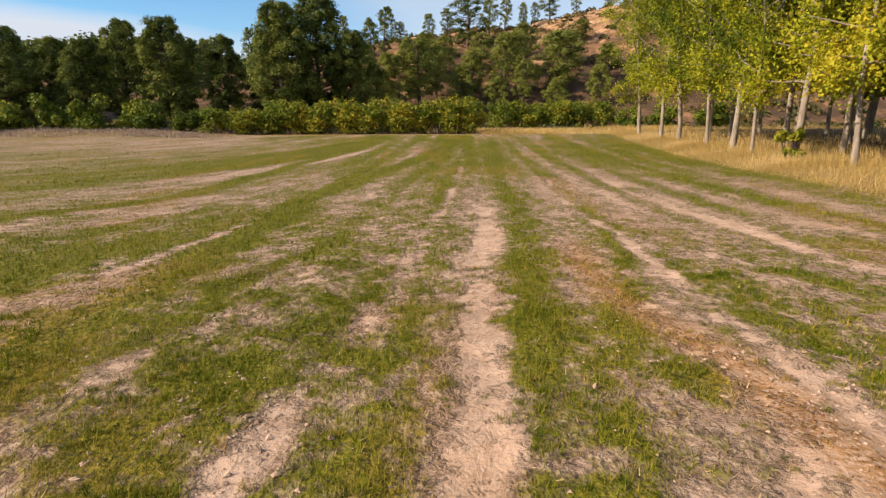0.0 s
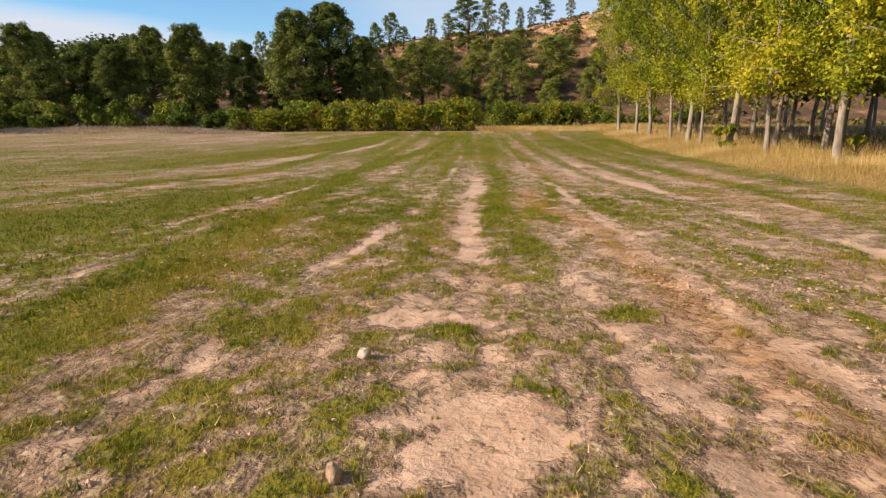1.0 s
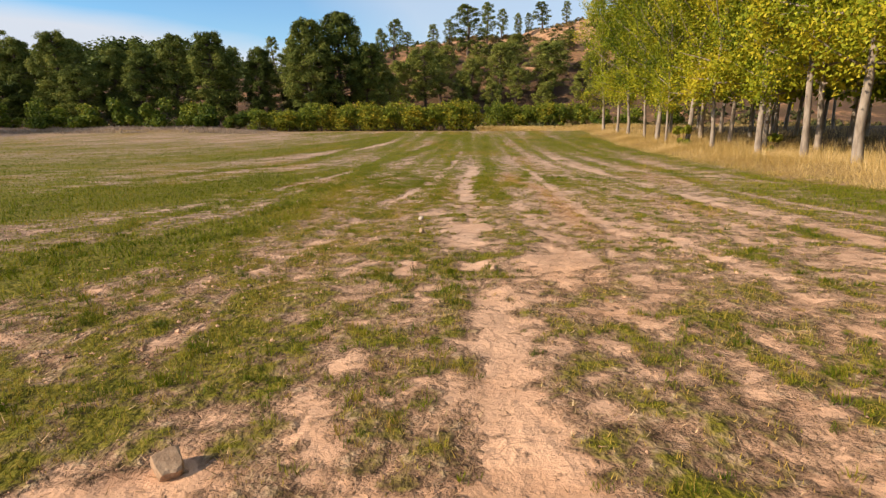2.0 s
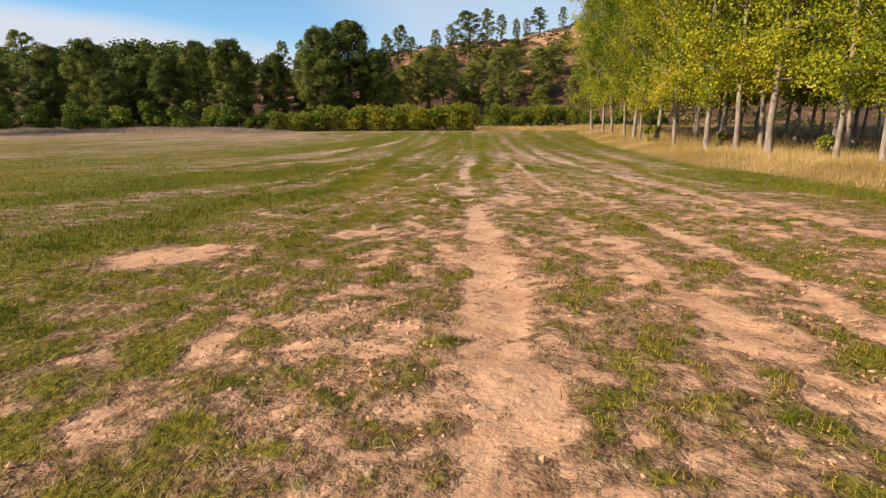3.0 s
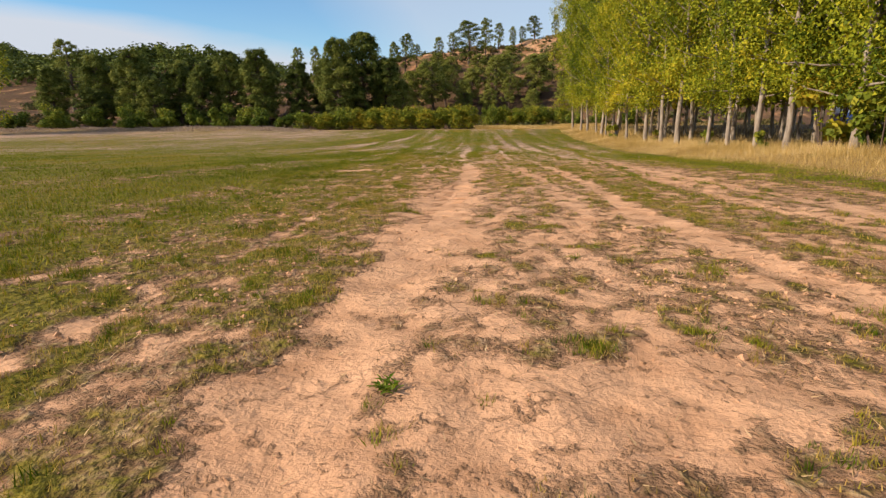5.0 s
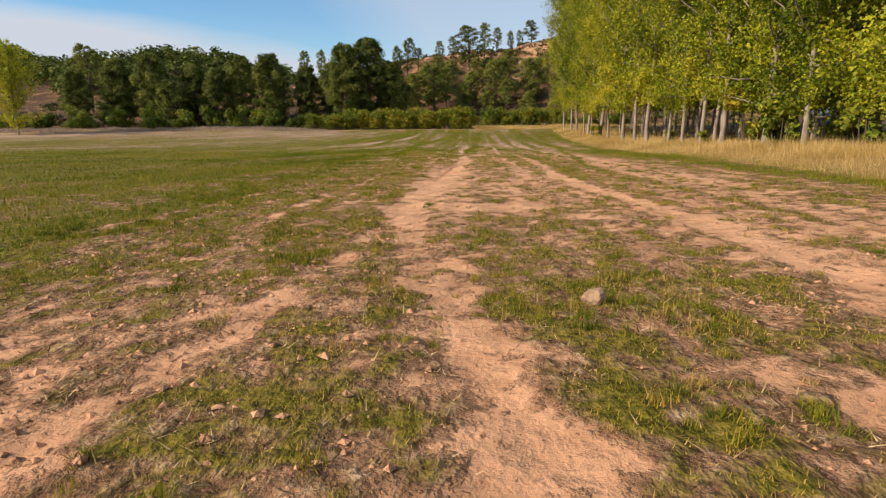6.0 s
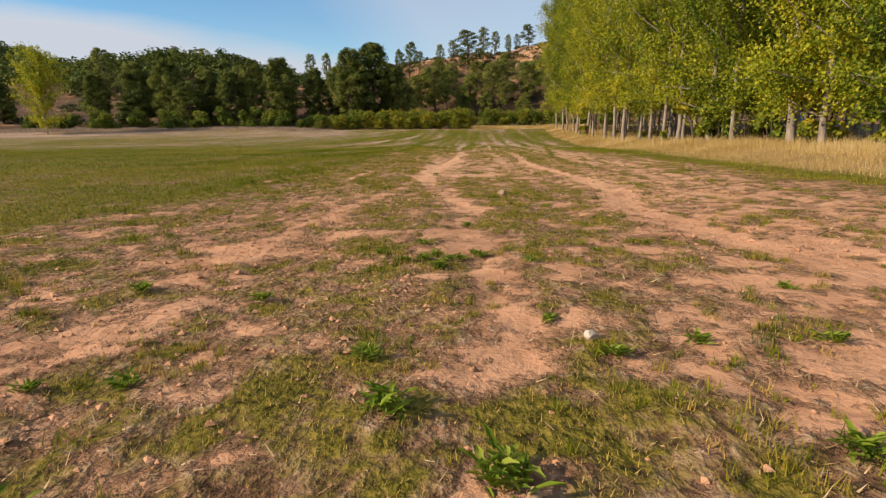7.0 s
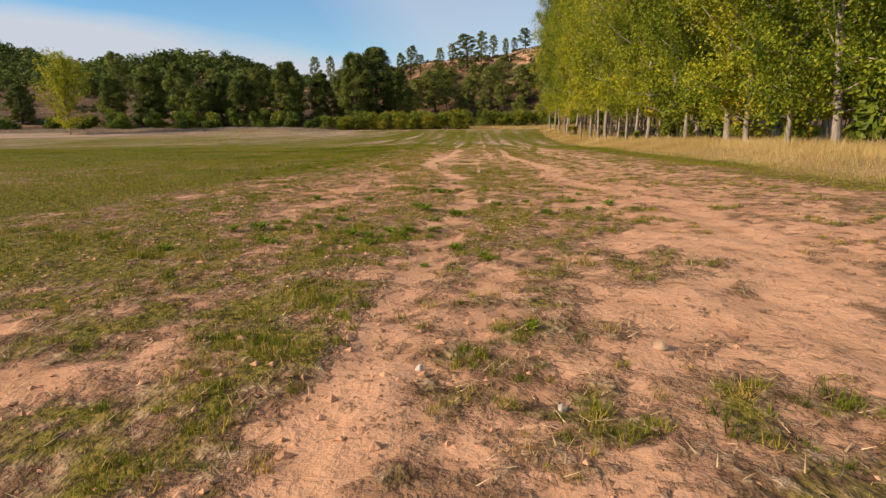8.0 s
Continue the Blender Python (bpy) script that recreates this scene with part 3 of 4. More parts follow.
def build_ground():
    xs, ys = steps(-3.4, 3.4, 0.07, -700, 700, 1.07, 2.2), steps(-40.0, 7.0, 0.075, -260, 900, 1.05, 2.2)
    gx, gy = np.meshgrid(xs, ys)
    x, y = gx.ravel(), gy.ravel()
    z = height(x, y)
    grass, rust = cover(x, y)
    verge = smooth(-0.2, 0.5, x - field_edge(y)) * smooth(66, 52, y)
    verge = np.maximum(verge, smooth(43.8, 44.3, y + 0.3 * (vnoise(x * 0.4, y * 0.4, 3) - 0.5)) * smooth(60, 50, y))
    verge = np.maximum(verge, smooth(-13, -18, x) * smooth(40.5, 42.5, y) * smooth(60, 50, y))
    # orange clay towards the crest; below it the painted pine shade stays dark
    clay = smooth(70, 90, y) * smooth(-25, 5, x) + 0.25
    hill = smooth(47, 50, y + 3 * (vnoise(x * 0.3, y * 0.3, 4) - 0.5))
    nx, ny = len(xs), len(ys)
    i = (np.arange(ny - 1)[:, None] * nx + np.arange(nx - 1)[None]).ravel()
    f = np.stack([i, i + 1, i + nx + 1, i + nx], -1)
    # "grove" masks where the shade under the poplars is painted into the ground
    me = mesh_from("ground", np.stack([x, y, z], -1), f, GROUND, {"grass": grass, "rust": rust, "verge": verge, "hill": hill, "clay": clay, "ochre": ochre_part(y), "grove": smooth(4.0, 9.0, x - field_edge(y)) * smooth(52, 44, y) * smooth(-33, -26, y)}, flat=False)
    return tagged(new("ground", me), "mown field of patchy grass and cracked pale soil, rising to a reddish hill", "ground", kind="structure")


build_ground()


# ---------------------------------------------------------------- trees
def poplar_meshes(seed, tall=16.0, leaves=6500, leaf=0.085, low=2.6, spread=2.1, shade=0.0, girth=1.3):
    rng = np.random.default_rng(seed)
    hs = np.linspace(-0.3, tall * 0.97, 14)
    bend = np.cumsum(rng.normal(0, 0.05, (14, 2)), axis=0)
    bend -= bend[0]
    axis = np.stack([bend[:, 0], bend[:, 1], hs], -1)
    rad = 0.082 * girth * (1 - hs / (tall * 1.03)) ** 0.8 + 0.012 + 0.035 * np.exp(-np.maximum(hs, 0) / 0.28)
    trunk = tube(axis, rad, 10)
    limbs, spots, outward = [], [], []
    for k in range(46):
        h = low * 0.85 + (tall * 0.95 - low) * (k + rng.uniform(0, 1)) / 46
        q = (h - low) / (tall - low)
        reach = spread * (0.35 + 0.85 * np.sin(np.pi * np.clip(0.22 + 0.74 * q, 0, 1)) ** 0.9) * rng.uniform(0.7, 1.15)
        reach = min(reach, (tall * 1.03 - h) * 0.7)
        way = 2.4 * k + rng.uniform(-0.4, 0.4)
        up = rng.uniform(0.7, 1.5) if q > 0.12 else rng.uniform(0.0, 0.6)
        t = np.linspace(0, 1, 5)
        root = np.array([np.interp(h, hs, axis[:, 0]), np.interp(h, hs, axis[:, 1]), h])
        pts = root + np.stack([np.cos(way) * reach * t, np.sin(way) * reach * t, up * reach * (t**1.25)], -1) + rng.normal(0, 0.05, (5, 3)) * t[:, None]
        limbs.append(tube(pts, (0.05 * (1 - q * 0.6)) * (1 - 0.82 * t), 4))
        m = max(12, int(leaves / 46 * (0.35 + reach / spread)))
        s = rng.uniform(0.06, 1.08, m)
        c = root + np.stack([np.interp(s, t, pts[:, a] - root[a]) for a in range(3)], -1)
        puff = rng.normal(0, 1, (m, 3)) * (0.16 + 0.24 * rng.random((m, 1)))
        spots.append(c + puff)
        outward.append(np.tile([np.cos(way), np.sin(way), 0.45], (m, 1)))
    c, o = np.concatenate(spots), np.concatenate(outward)
    gap = fbm(c[:, 0] * 1.2 + c[:, 2] * 0.3, c[:, 1] * 1.2 + c[:, 2] * 1.0, seed + 9, 2)
    keep = rng.random(len(c)) < 0.06 + 0.94 * smooth(0.38, 0.50, gap)
    c, o = c[keep], o[keep]
    v, f = slivers(rng, c, leaf * rng.uniform(0.65, 1.3, len(c)), o, 2.3, 0.95)
    clump = fbm(c[:, 0] * 1.4 + c[:, 2] * 0.9, c[:, 1] * 1.4 - c[:, 2] * 0.6, seed) - 0.5
    tone = np.clip(0.37 + shade + 1.35 * clump + rng.normal(0, 0.17, len(c)) + 0.25 * (c[:, 2] < 4.2) * rng.random(len(c)), 0, 1)
    return (mesh_from("trunk", *joined([trunk] + limbs), POPLAR_BARK, flat=False),
            mesh_from("crown", v, f, POPLAR_LEAF, {"tone": np.repeat(tone, 3)}))


def make_tree(name, meshes, label, category, group=""):
    root = tagged(new(name), label, category, group)
    for part_name, me in zip(("trunk", "crown"), meshes):
        under(part_name, me, root)
    return root


def stand(x, y, turn=0.0, size=1.0, tilt=(0.0, 0.0), sink=0.0, tallness=1.0):
    """Pose and size of a thing on the ground."""
    m = pose(x, y, float(height(np.array([x]), np.array([y]))[0]) - sink, tilt[0], tilt[1], 0) @ pose(0, 0, 0, 0, 0, turn)
    return m @ Matrix.Diagonal((size, size, size * tallness, 1))


def put(model, m):
    ob = copy_thing(model, m)
    ob.scale = m.to_scale()
    return ob


POPLAR_LABEL = "slim poplar with pale bark and yellow-green autumn leaves in dry grass"
POPLARS = [make_tree("poplar_tree", poplar_meshes(100 + k, leaves=37000, leaf=0.056, shade=0.09, girth=(1.4, 1.0, 1.3, 0.85)[k]), POPLAR_LABEL, "tree", "poplars along the field") for k in range(4)]
POPLARS += [make_tree("poplar_tree", poplar_meshes(110 + k, leaves=42000, leaf=0.058, low=1.1, spread=2.3, shade=-0.13, girth=(1.3, 1.0, 1.5)[k]), "poplar with leaves down to the dry grass at its foot", "tree", "poplars along the field") for k in range(3)]
POPLARS_FAR = [make_tree("poplar_tree", poplar_meshes(120 + k, leaves=2600, leaf=0.17, low=2.8), "poplar standing in the shaded grove behind the outer row", "tree", "poplars in the grove") for k in range(3)]
ROW_Y = (39.3, 35.2, 32.4, 29.0, 25.5, 23.5, 20.9, 17.3, 13.2, 9.8, 7.0, 2.9, 0.9, -1.9, -3.9, -7.2, -10.5, -14.1, -16.4, -19.7, -22.1, -25.6)
trng = random.Random(4)
for n, y in enumerate(ROW_Y):
    x = 11.5 + 0.045 * y + trng.uniform(-0.25, 0.25)
    size = trng.uniform(0.88, 1.08) * (1.16 if y in (20.9, -1.9) else 1.12 if y in (9.8, 7.0) else 1.0) * (0.72 if y in (23.5, 0.9) else 1.0)
    m = stand(x, y, trng.uniform(0, 360), size, (trng.uniform(-2, 2), {20.9: 5.0, -1.9: 3.0, -3.9: 2.0}.get(y, trng.uniform(-2.0, 1.5))))
    if n < 4:
        POPLARS[n].matrix_basis = m
    elif y > -5:
        put(POPLARS[n % 4], m)
    elif n < 18:
        POPLARS[n - 11].matrix_basis = m
    else:
        put(POPLARS[4 + n % 3], m)
n = 0
for row in range(1, 7):
    for k in range(15):
        y = 38 - 4.6 * k + trng.uniform(-0.9, 0.9)
        x = 11.5 + 0.045 * y + 3.6 * row + trng.uniform(-0.6, 0.6)
        if row > 4 and k % 2 == row % 2:
            continue
        if x < (y + 40) * 0.80 + 2:
            m = stand(x, y, trng.uniform(0, 360), trng.uniform(0.9, 1.12), (trng.uniform(-2, 2), trng.uniform(-2, 3)))
            if n < 3:
                POPLARS_FAR[n].matrix_basis = m
            else:
                put(POPLARS_FAR[n % 3], m)
            n += 1
LONE = make_tree("poplar_tree", poplar_meshes(140, tall=12.5, leaves=10000, leaf=0.13, low=1.2, spread=3.2, shade=0.5), "lone young poplar with light yellow-green leaves at the field end", "tree")
LONE.matrix_basis = stand(-49.2, 38.8, 30, 0.80)


def pine_meshes(seed, tall=10.0, lobes=70, per=260, wide=2.6, low=0.12, needle=0.13, puff=0.85, mean_tone=0.3, flat_top=0.0):
    """A pine: leaning trunk, limbs, and a dense uneven crown built of many brushy lobes."""
    rng = np.random.default_rng(seed)
    hs = np.linspace(-0.4, tall * 0.93, 9)
    bend = np.cumsum(rng.normal(0, 0.10, (9, 2)), axis=0)
    bend -= bend[0]
    axis = np.stack([bend[:, 0], bend[:, 1], hs], -1)
    trunk = tube(axis, 0.19 * (1 - hs / tall) ** 0.7 + 0.03, 8)
    limbs, spots, outward, tones = [], [], [], []
    for k in range(lobes):
        q = ((k + rng.uniform(0, 1)) / lobes) ** (0.9 - 0.35 * flat_top)
        h = tall * (low + (0.955 - low) * q)
        belly = 0.30 + 0.30 * flat_top
        girth = 0.62 + 0.38 * q / belly if q < belly else math.sqrt(max(0.02, 1 - ((q - belly) / (1.03 - belly)) ** 2))
        way = 2.4 * k + rng.uniform(-0.6, 0.6)
        reach = wide * girth * (0.75 + 0.5 * vnoise(np.array([3 * np.cos(way) + seed]), np.array([3 * np.sin(way) + 4 * q]), seed)[0]) * math.sqrt(rng.uniform(0.12, 1.0)) * 0.86
        root = np.array([np.interp(h, hs, axis[:, 0]), np.interp(h, hs, axis[:, 1]), h])
        end = root + np.array([np.cos(way) * reach, np.sin(way) * reach, rng.uniform(-0.05, 0.22) * reach])
        t = np.linspace(0, 1, 4)[:, None]
        limbs.append(tube(root - [0, 0, 0.35] + (end - root + [0, 0, 0.2]) * t, 0.055 * (1 - 0.8 * t[:, 0]), 4))
        r = puff * np.array([1.0, 1.0, 0.82]) * rng.uniform(0.6, 1.2) * (0.6 + 0.4 * girth) * wide / 2.6
        d = rng.normal(size=(per, 3))
        d /= np.linalg.norm(d, axis=1, keepdims=True)
        d[:, 2] = np.where(d[:, 2] < -0.55, -d[:, 2], d[:, 2])
        ragged = 0.70 + 0.65 * vnoise(d[:, 0] * 2.6 + 7 * k, d[:, 1] * 2.6 + d[:, 2] * 2.1, seed)
        spots.append(end + d * r * ragged[:, None] * rng.uniform(0.55, 1.15, (per, 1)))
        outward.append(d)
        tones.append(np.full(per, rng.normal(0, 0.12)))
    c, o, lobe_tone = np.concatenate(spots), np.concatenate(outward), np.concatenate(tones)
    k = len(c)
    v, f = slivers(rng, c, needle * rng.uniform(0.7, 1.45, k), o + [0, 0, 0.6], 0.9, 0.30)
    tone = np.clip(mean_tone + lobe_tone + rng.normal(0, 0.18, k) + 0.4 * (fbm(c[:, 0] * 0.7, c[:, 2] * 0.7, seed) - 0.5), 0, 1)
    return (mesh_from("trunk", *joined([trunk] + limbs), PINE_BARK, flat=False),
            mesh_from("crown", v, f, PINE_LEAF, {"tone": np.repeat(tone, 3)}))


PINE_LABEL = "dark green pine with a rounded dense crown behind the hedge"
# mean needle tone is darker for these than for the hill pines
PINES = [make_tree("pine_tree", pine_meshes(200 + k, lobes=120, per=330, wide=2.8, low=0.08, needle=0.125, puff=0.62, mean_tone=0.46), PINE_LABEL, "tree", "pines behind the hedge") for k in range(4)]
HILL_LABEL = "pine with a bare lower trunk on the reddish hillside"
HILL_PINES = [make_tree("pine_tree", pine_meshes(220 + k, lobes=76, per=230, wide=3.1, low=0.20, needle=0.14, puff=0.62, mean_tone=0.78), HILL_LABEL, "tree", "pines on the hill") for k in range(4)]
CREST_LABEL = "small pine against the sky on the hill crest"
CREST_PINES = [make_tree("pine_tree", pine_meshes(240 + k, lobes=40, per=200, wide=2.3, low=0.16, needle=0.16, puff=0.80, mean_tone=0.58, flat_top=0.15), CREST_LABEL, "tree", "pines on the hill") for k in range(4)]

# x, y, height above the eye's level of the first moment, width: pines at the foot of the hill
FOOT = (
    (-41.6, 57, 10.3, 1.1), (-36.5, 58, 8.6, 1.0), (-33.0, 56, 8.2, 0.9), (-30.0, 58, 10.2, 1.0), (-24.6, 57, 10.2, 1.15), (-20.3, 58, 8.6, 0.85),
    (-14.8, 57, 11.4, 1.2), (-11.9, 58.5, 12.6, 1.3), (-8.6, 59, 9.2, 0.95), (-48, 60, 10.0, 1.1), (-54, 58, 8.2, 1.0), (-45, 63, 10.6, 1.0), (-27, 63, 9.5, 0.9), (-17.5, 63, 9.4, 0.9),
    (-73, 64, 7.6, 1.1), (-38.5, 54.5, 6.6, 0.9), (-46, 53, 5.0, 1.0), (-82, 66, 8, 1.2), (-52, 70, 10.0, 1.0),
)
SLOPE = (
    (-5.9, 66, 8.0, 0.9), (-2.2, 66, 9.6, 1.1), (-0.2, 69, 9.4, 0.9), (3.6, 69, 8.8, 1.0), (7.6, 69, 10.4, 0.95), (9.2, 67, 7.2, 0.75), (13.6, 70, 10.8, 1.35), (17.5, 66, 6.8, 0.8),
    (20.5, 74, 10.0, 0.9), (5.2, 77, 11.6, 0.9), (-8.8, 72, 8.6, 0.9), (0.8, 76, 11.2, 0.9), (11.0, 79, 13.2, 1.0), (24, 70, 9, 1.0),
    (-11.5, 75, 9.6, 1.0), (-4.0, 74, 10.0, 1.0), (2.2, 65, 6.6, 0.8), (6.0, 63.5, 5.2, 0.8), (15.8, 76, 11.6, 1.0), (9.0, 74, 11.4, 0.9), (18.8, 82, 14.0, 1.0), (-1.5, 80, 12.2, 0.9), (-6.5, 62, 6.2, 0.8), (12.0, 63, 5.2, 0.8),
)
CREST = (
    (-14.0, 91, 16.4, 0.6), (-8.8, 81, 14.2, 0.7), (-7.2, 80.6, 15.6, 0.75), (-5.4, 84, 14.2, 0.8), (-1.4, 88, 16.0, 0.7), (1.2, 90, 17.0, 0.75), (4.0, 83.5, 18.0, 1.35),
    (7.2, 88, 19.2, 0.8), (9.8, 92, 19.0, 0.7), (12.9, 94, 18.6, 0.6), (14.8, 96, 19.0, 0.6), (17.6, 99, 21.4, 1.1), (-27.9, 93, 15.0, 0.8), (-24.9, 92, 15.0, 0.7), (-20, 95, 13.6, 0.9),
    (-35, 92, 13.4, 0.9), (-42, 90, 12.6, 1.0), (-32, 84, 12.0, 0.9), (-61.6, 75.3, 14.2, 1.15), (22, 99, 21.5, 0.6), (28, 101, 23.5, 0.9), (-48, 86, 12, 1.0), (-12, 86, 12.6, 0.8),
)
for models, places in ((PINES, FOOT), (HILL_PINES, SLOPE), (CREST_PINES, CREST)):
    for n, (x, y, top, wide) in enumerate(places):
        rise = top + 1.5 - float(height(np.array([x]), np.array([y]))[0])
        tall = max(rise, 2.4) / 9.9
        broad = 0.95 if models is PINES else 0.38 + 0.62 * tall
        m = pose(x, y, float(height(np.array([x]), np.array([y]))[0]), trng.uniform(-3, 3), trng.uniform(-3, 3), trng.uniform(0, 360)) @ Matrix.Diagonal((wide * broad, wide * broad, tall, 1))
        if n < 4:
            models[n].matrix_basis = m
        else:
            put(models[n % 4], m)


# ---------------------------------------------------------------- hedge and bushes
def bush_meshes(seed, leaves=2600, leaf=0.085, wide=1.8, deep=1.25, tall=3.0, lobes=24, shade=0.0):
    rng = np.random.default_rng(seed)
    stems, spots, outward = [], [], []
    for k in range(lobes):
        ang = rng.uniform(0, 2 * np.pi)
        r = np.sqrt(rng.uniform(0, 1))
        cx, cy = wide * 0.72 * r * np.cos(ang), deep * 0.7 * r * np.sin(ang)
        cz = rng.uniform(0.12, 0.84) * tall * (1 - 0.15 * r * r)
        rr = np.array([0.62, 0.55, 0.55]) * rng.uniform(0.7, 1.3) * wide / 1.9
        m = leaves // lobes
        d = rng.normal(size=(m, 3))
        d /= np.linalg.norm(d, axis=1, keepdims=True)
        spots.append(np.array([cx, cy, cz]) + d * rr * rng.uniform(0.5, 1.12, (m, 1)))
        outward.append(d)
        t = np.linspace(0, 1, 4)[:, None]
        stems.append(tube(np.array([cx * 0.25, cy * 0.25, -0.2]) + np.array([cx * 0.75, cy * 0.75, cz + 0.2]) * t, 0.03 * (1 - 0.7 * t[:, 0]), 4))
    c, o = np.concatenate(spots), np.concatenate(outward)
    c[:, 2] = np.maximum(c[:, 2], 0.05 + 0.3 * rng.random(len(c)))
    v, f = cards(rng, c, leaf * rng.uniform(0.7, 1.4, len(c)), o + [0, 0, 0.3], 1.2, 0.75)
    tone = np.clip(0.60 + shade + rng.normal(0, 0.16, len(c)) + 0.9 * (fbm(c[:, 0] * 1.2, c[:, 2] * 1.2, seed) - 0.5), 0, 1)
    return mesh_from("stem", *joined(stems), PINE_BARK, flat=False), mesh_from("foliage", v, f, BUSH_LEAF, {"tone": np.repeat(tone, 4)})


def make_bush(name, meshes, label, category, group):
    root = tagged(new(name), label, category, group)
    for part_name, me in zip(("stem", "foliage"), meshes):
        under(part_name, me, root)
    return root


HEDGE = [make_bush("hedge_shrub", bush_meshes(300 + k), "leafy green and yellowing shrub in the hedge at the field end", "shrub", "hedge at the field end") for k in range(3)]
n = 0
for x0, x1, row_y, tall in ((-17.0, 3.4, 45.9, 1.0), (6.0, 16.4, 55.0, 1.0)):
    x = x0
    while x < x1 - 0.4:
        m = stand(x, row_y + trng.uniform(-0.3, 0.3), trng.choice((0, 180)) + trng.uniform(-25, 25), 1.0, tallness=tall * trng.uniform(0.82, 1.06) * (0.84 if x < -12 else 1.0))
        if n < 3:
            HEDGE[n].matrix_basis = m
        else:
            put(HEDGE[n % 3], m)
        n += 1
        x += 1.3
BUSHES = [make_bush("bush", bush_meshes(320 + k, 2600, 0.10, 1.9, 1.6, 3.0, 13, -0.28), "round dull green bush on the dry bank before the pines", "bush", "bushes on the bank") for k in range(3)]
BUSH_AT = ((-19.4, 46.5, 0.85, 0.75), (-22.6, 46.8, 0.9, 1.05), (-27.0, 47.0, 0.95, 1.05), (-30.2, 47.4, 0.95, 1.1), (-34.2, 47.5, 1.1, 0.85), (-38, 48, 1.2, 0.75), (-42, 47.5, 1.15, 0.8), (-46.5, 47, 1.2, 0.7),
           (-37.5, 46, 0.75, 1.35), (-53, 49, 1.1, 0.7), (-58, 50, 1.2, 0.7), (-64, 48, 1.2, 0.6), (-70, 50, 1.2, 0.65), (15.5, 48, 0.9, 0.8), (18.5, 50, 1.0, 0.8), (22, 48, 1.0, 0.8), (-24.8, 50, 1.1, 0.9), (-50, 52, 1.2, 0.9))
for n, (x, y, size, tall) in enumerate(BUSH_AT):
    m = stand(x, y, trng.uniform(0, 360), size, tallness=tall)
    if n < 3:
        BUSHES[n].matrix_basis = m
    else:
        put(BUSHES[n % 3], m)
SUCKERS = [make_bush("poplar_sucker", bush_meshes(340 + k, 900, 0.085, 0.7, 0.6, 1.7, 8), "green leafy sucker shoot at a poplar's foot", "shrub", "poplar suckers") for k in range(2)]
for n, (y, off) in enumerate(((20.4, -0.4), (5.0, 0.8), (4.0, 0.3), (-2.6, -0.3), (-5.6, 0.3), (-8.2, 0.2), (-9.2, 1.2), (-12.4, 0.4), (-15.3, 0.5), (-18.4, 0.8), (-21.2, 0.4), (-23.6, 0.2), (13.6, 0.9), (-6.6, 1.2), (-17.3, 1.6))):
    m = stand(11.5 + 0.045 * y + off, y, trng.uniform(0, 360), trng.uniform(0.8, 1.4) * (1.25 if y < -5 else 0.6))
    if n < 2:
        SUCKERS[n].matrix_basis = m
    else:
        put(SUCKERS[n % 2], m)


# ---------------------------------------------------------------- scrub on the hill, far woods
def clumps(rng, x, y, size, per, leaf, flatness=0.7):
    k = len(x)
    z = height(x, y)
    d = rng.normal(size=(k, per, 3))
    d /= np.linalg.norm(d, axis=2, keepdims=True)
    d[:, :, 2] = np.abs(d[:, :, 2]) * flatness
    c = np.stack([x, y, z], -1)[:, None] + d * size[:, None, None] * rng.uniform(0.6, 1.1, (k, per, 1))
    c = c.reshape(-1, 3)
    v, f = cards(rng, c, leaf * np.repeat(size, per) * rng.uniform(0.7, 1.3, k * per), d.reshape(-1, 3), 1.2, 0.8)
    tone = np.clip(np.repeat(rng.uniform(0.1, 0.9, k), per) + rng.normal(0, 0.15, k * per), 0, 1)
    return v, f, np.repeat(tone, 4)


def hill_scrub():
    rng = np.random.default_rng(41)
    x, y = rng.uniform(-75, 45, 1500), rng.uniform(50, 104, 1500)
    keep = vnoise(x * 0.18, y * 0.18, 22) > 0.42
    x, y = x[keep], y[keep]
    v, f, tone = clumps(rng, x, y, rng.uniform(0.35, 1.1, len(x)), 46, 0.22)
    tagged(new("hill_scrub", mesh_from("hill_scrub", v, f, SCRUB_LEAF, {"tone": tone})), "low dry scrub and brush on the reddish hillside", "scrub", kind="stuff")


def far_woods():
    rng = np.random.default_rng(42)
    x, y = rng.uniform(-330, -38, 3600), rng.uniform(140, 300, 3600)
    keep = (np.abs(x) < 0.85 * (y + 45)) & (x < -38) & (y > 140)
    x, y = x[keep][:1300], y[keep][:1300]
    k = len(x)
    z, size = height(x, y), rng.uniform(2.2, 3.8, len(x))
    d = rng.normal(size=(k, 90, 3))
    d /= np.linalg.norm(d, axis=2, keepdims=True)
    d[:, :, 2] = np.abs(d[:, :, 2]) * 1.7
    c = (np.stack([x, y, z], -1)[:, None] + d * size[:, None, None] * rng.uniform(0.7, 1.05, (k, 90, 1))).reshape(-1, 3)
    v, f = cards(rng, c, 0.17 * np.repeat(size, 90), d.reshape(-1, 3), 1.0, 0.8)
    tone = np.clip(np.repeat(rng.uniform(0.1, 0.55, k), 90) + rng.normal(0, 0.12, k * 90), 0, 1)
    tagged(new("far_woods", mesh_from("far_woods", v, f, PINE_LEAF, {"tone": np.repeat(tone, 4)})), "dark pine woods on the far hills", "woods", kind="stuff")


hill_scrub()
far_woods()


# ---------------------------------------------------------------- grass of the field
def scatter(rng, count, x0, x1, y0, y1):
    return rng.uniform(x0, x1, count), rng.uniform(y0, y1, count)


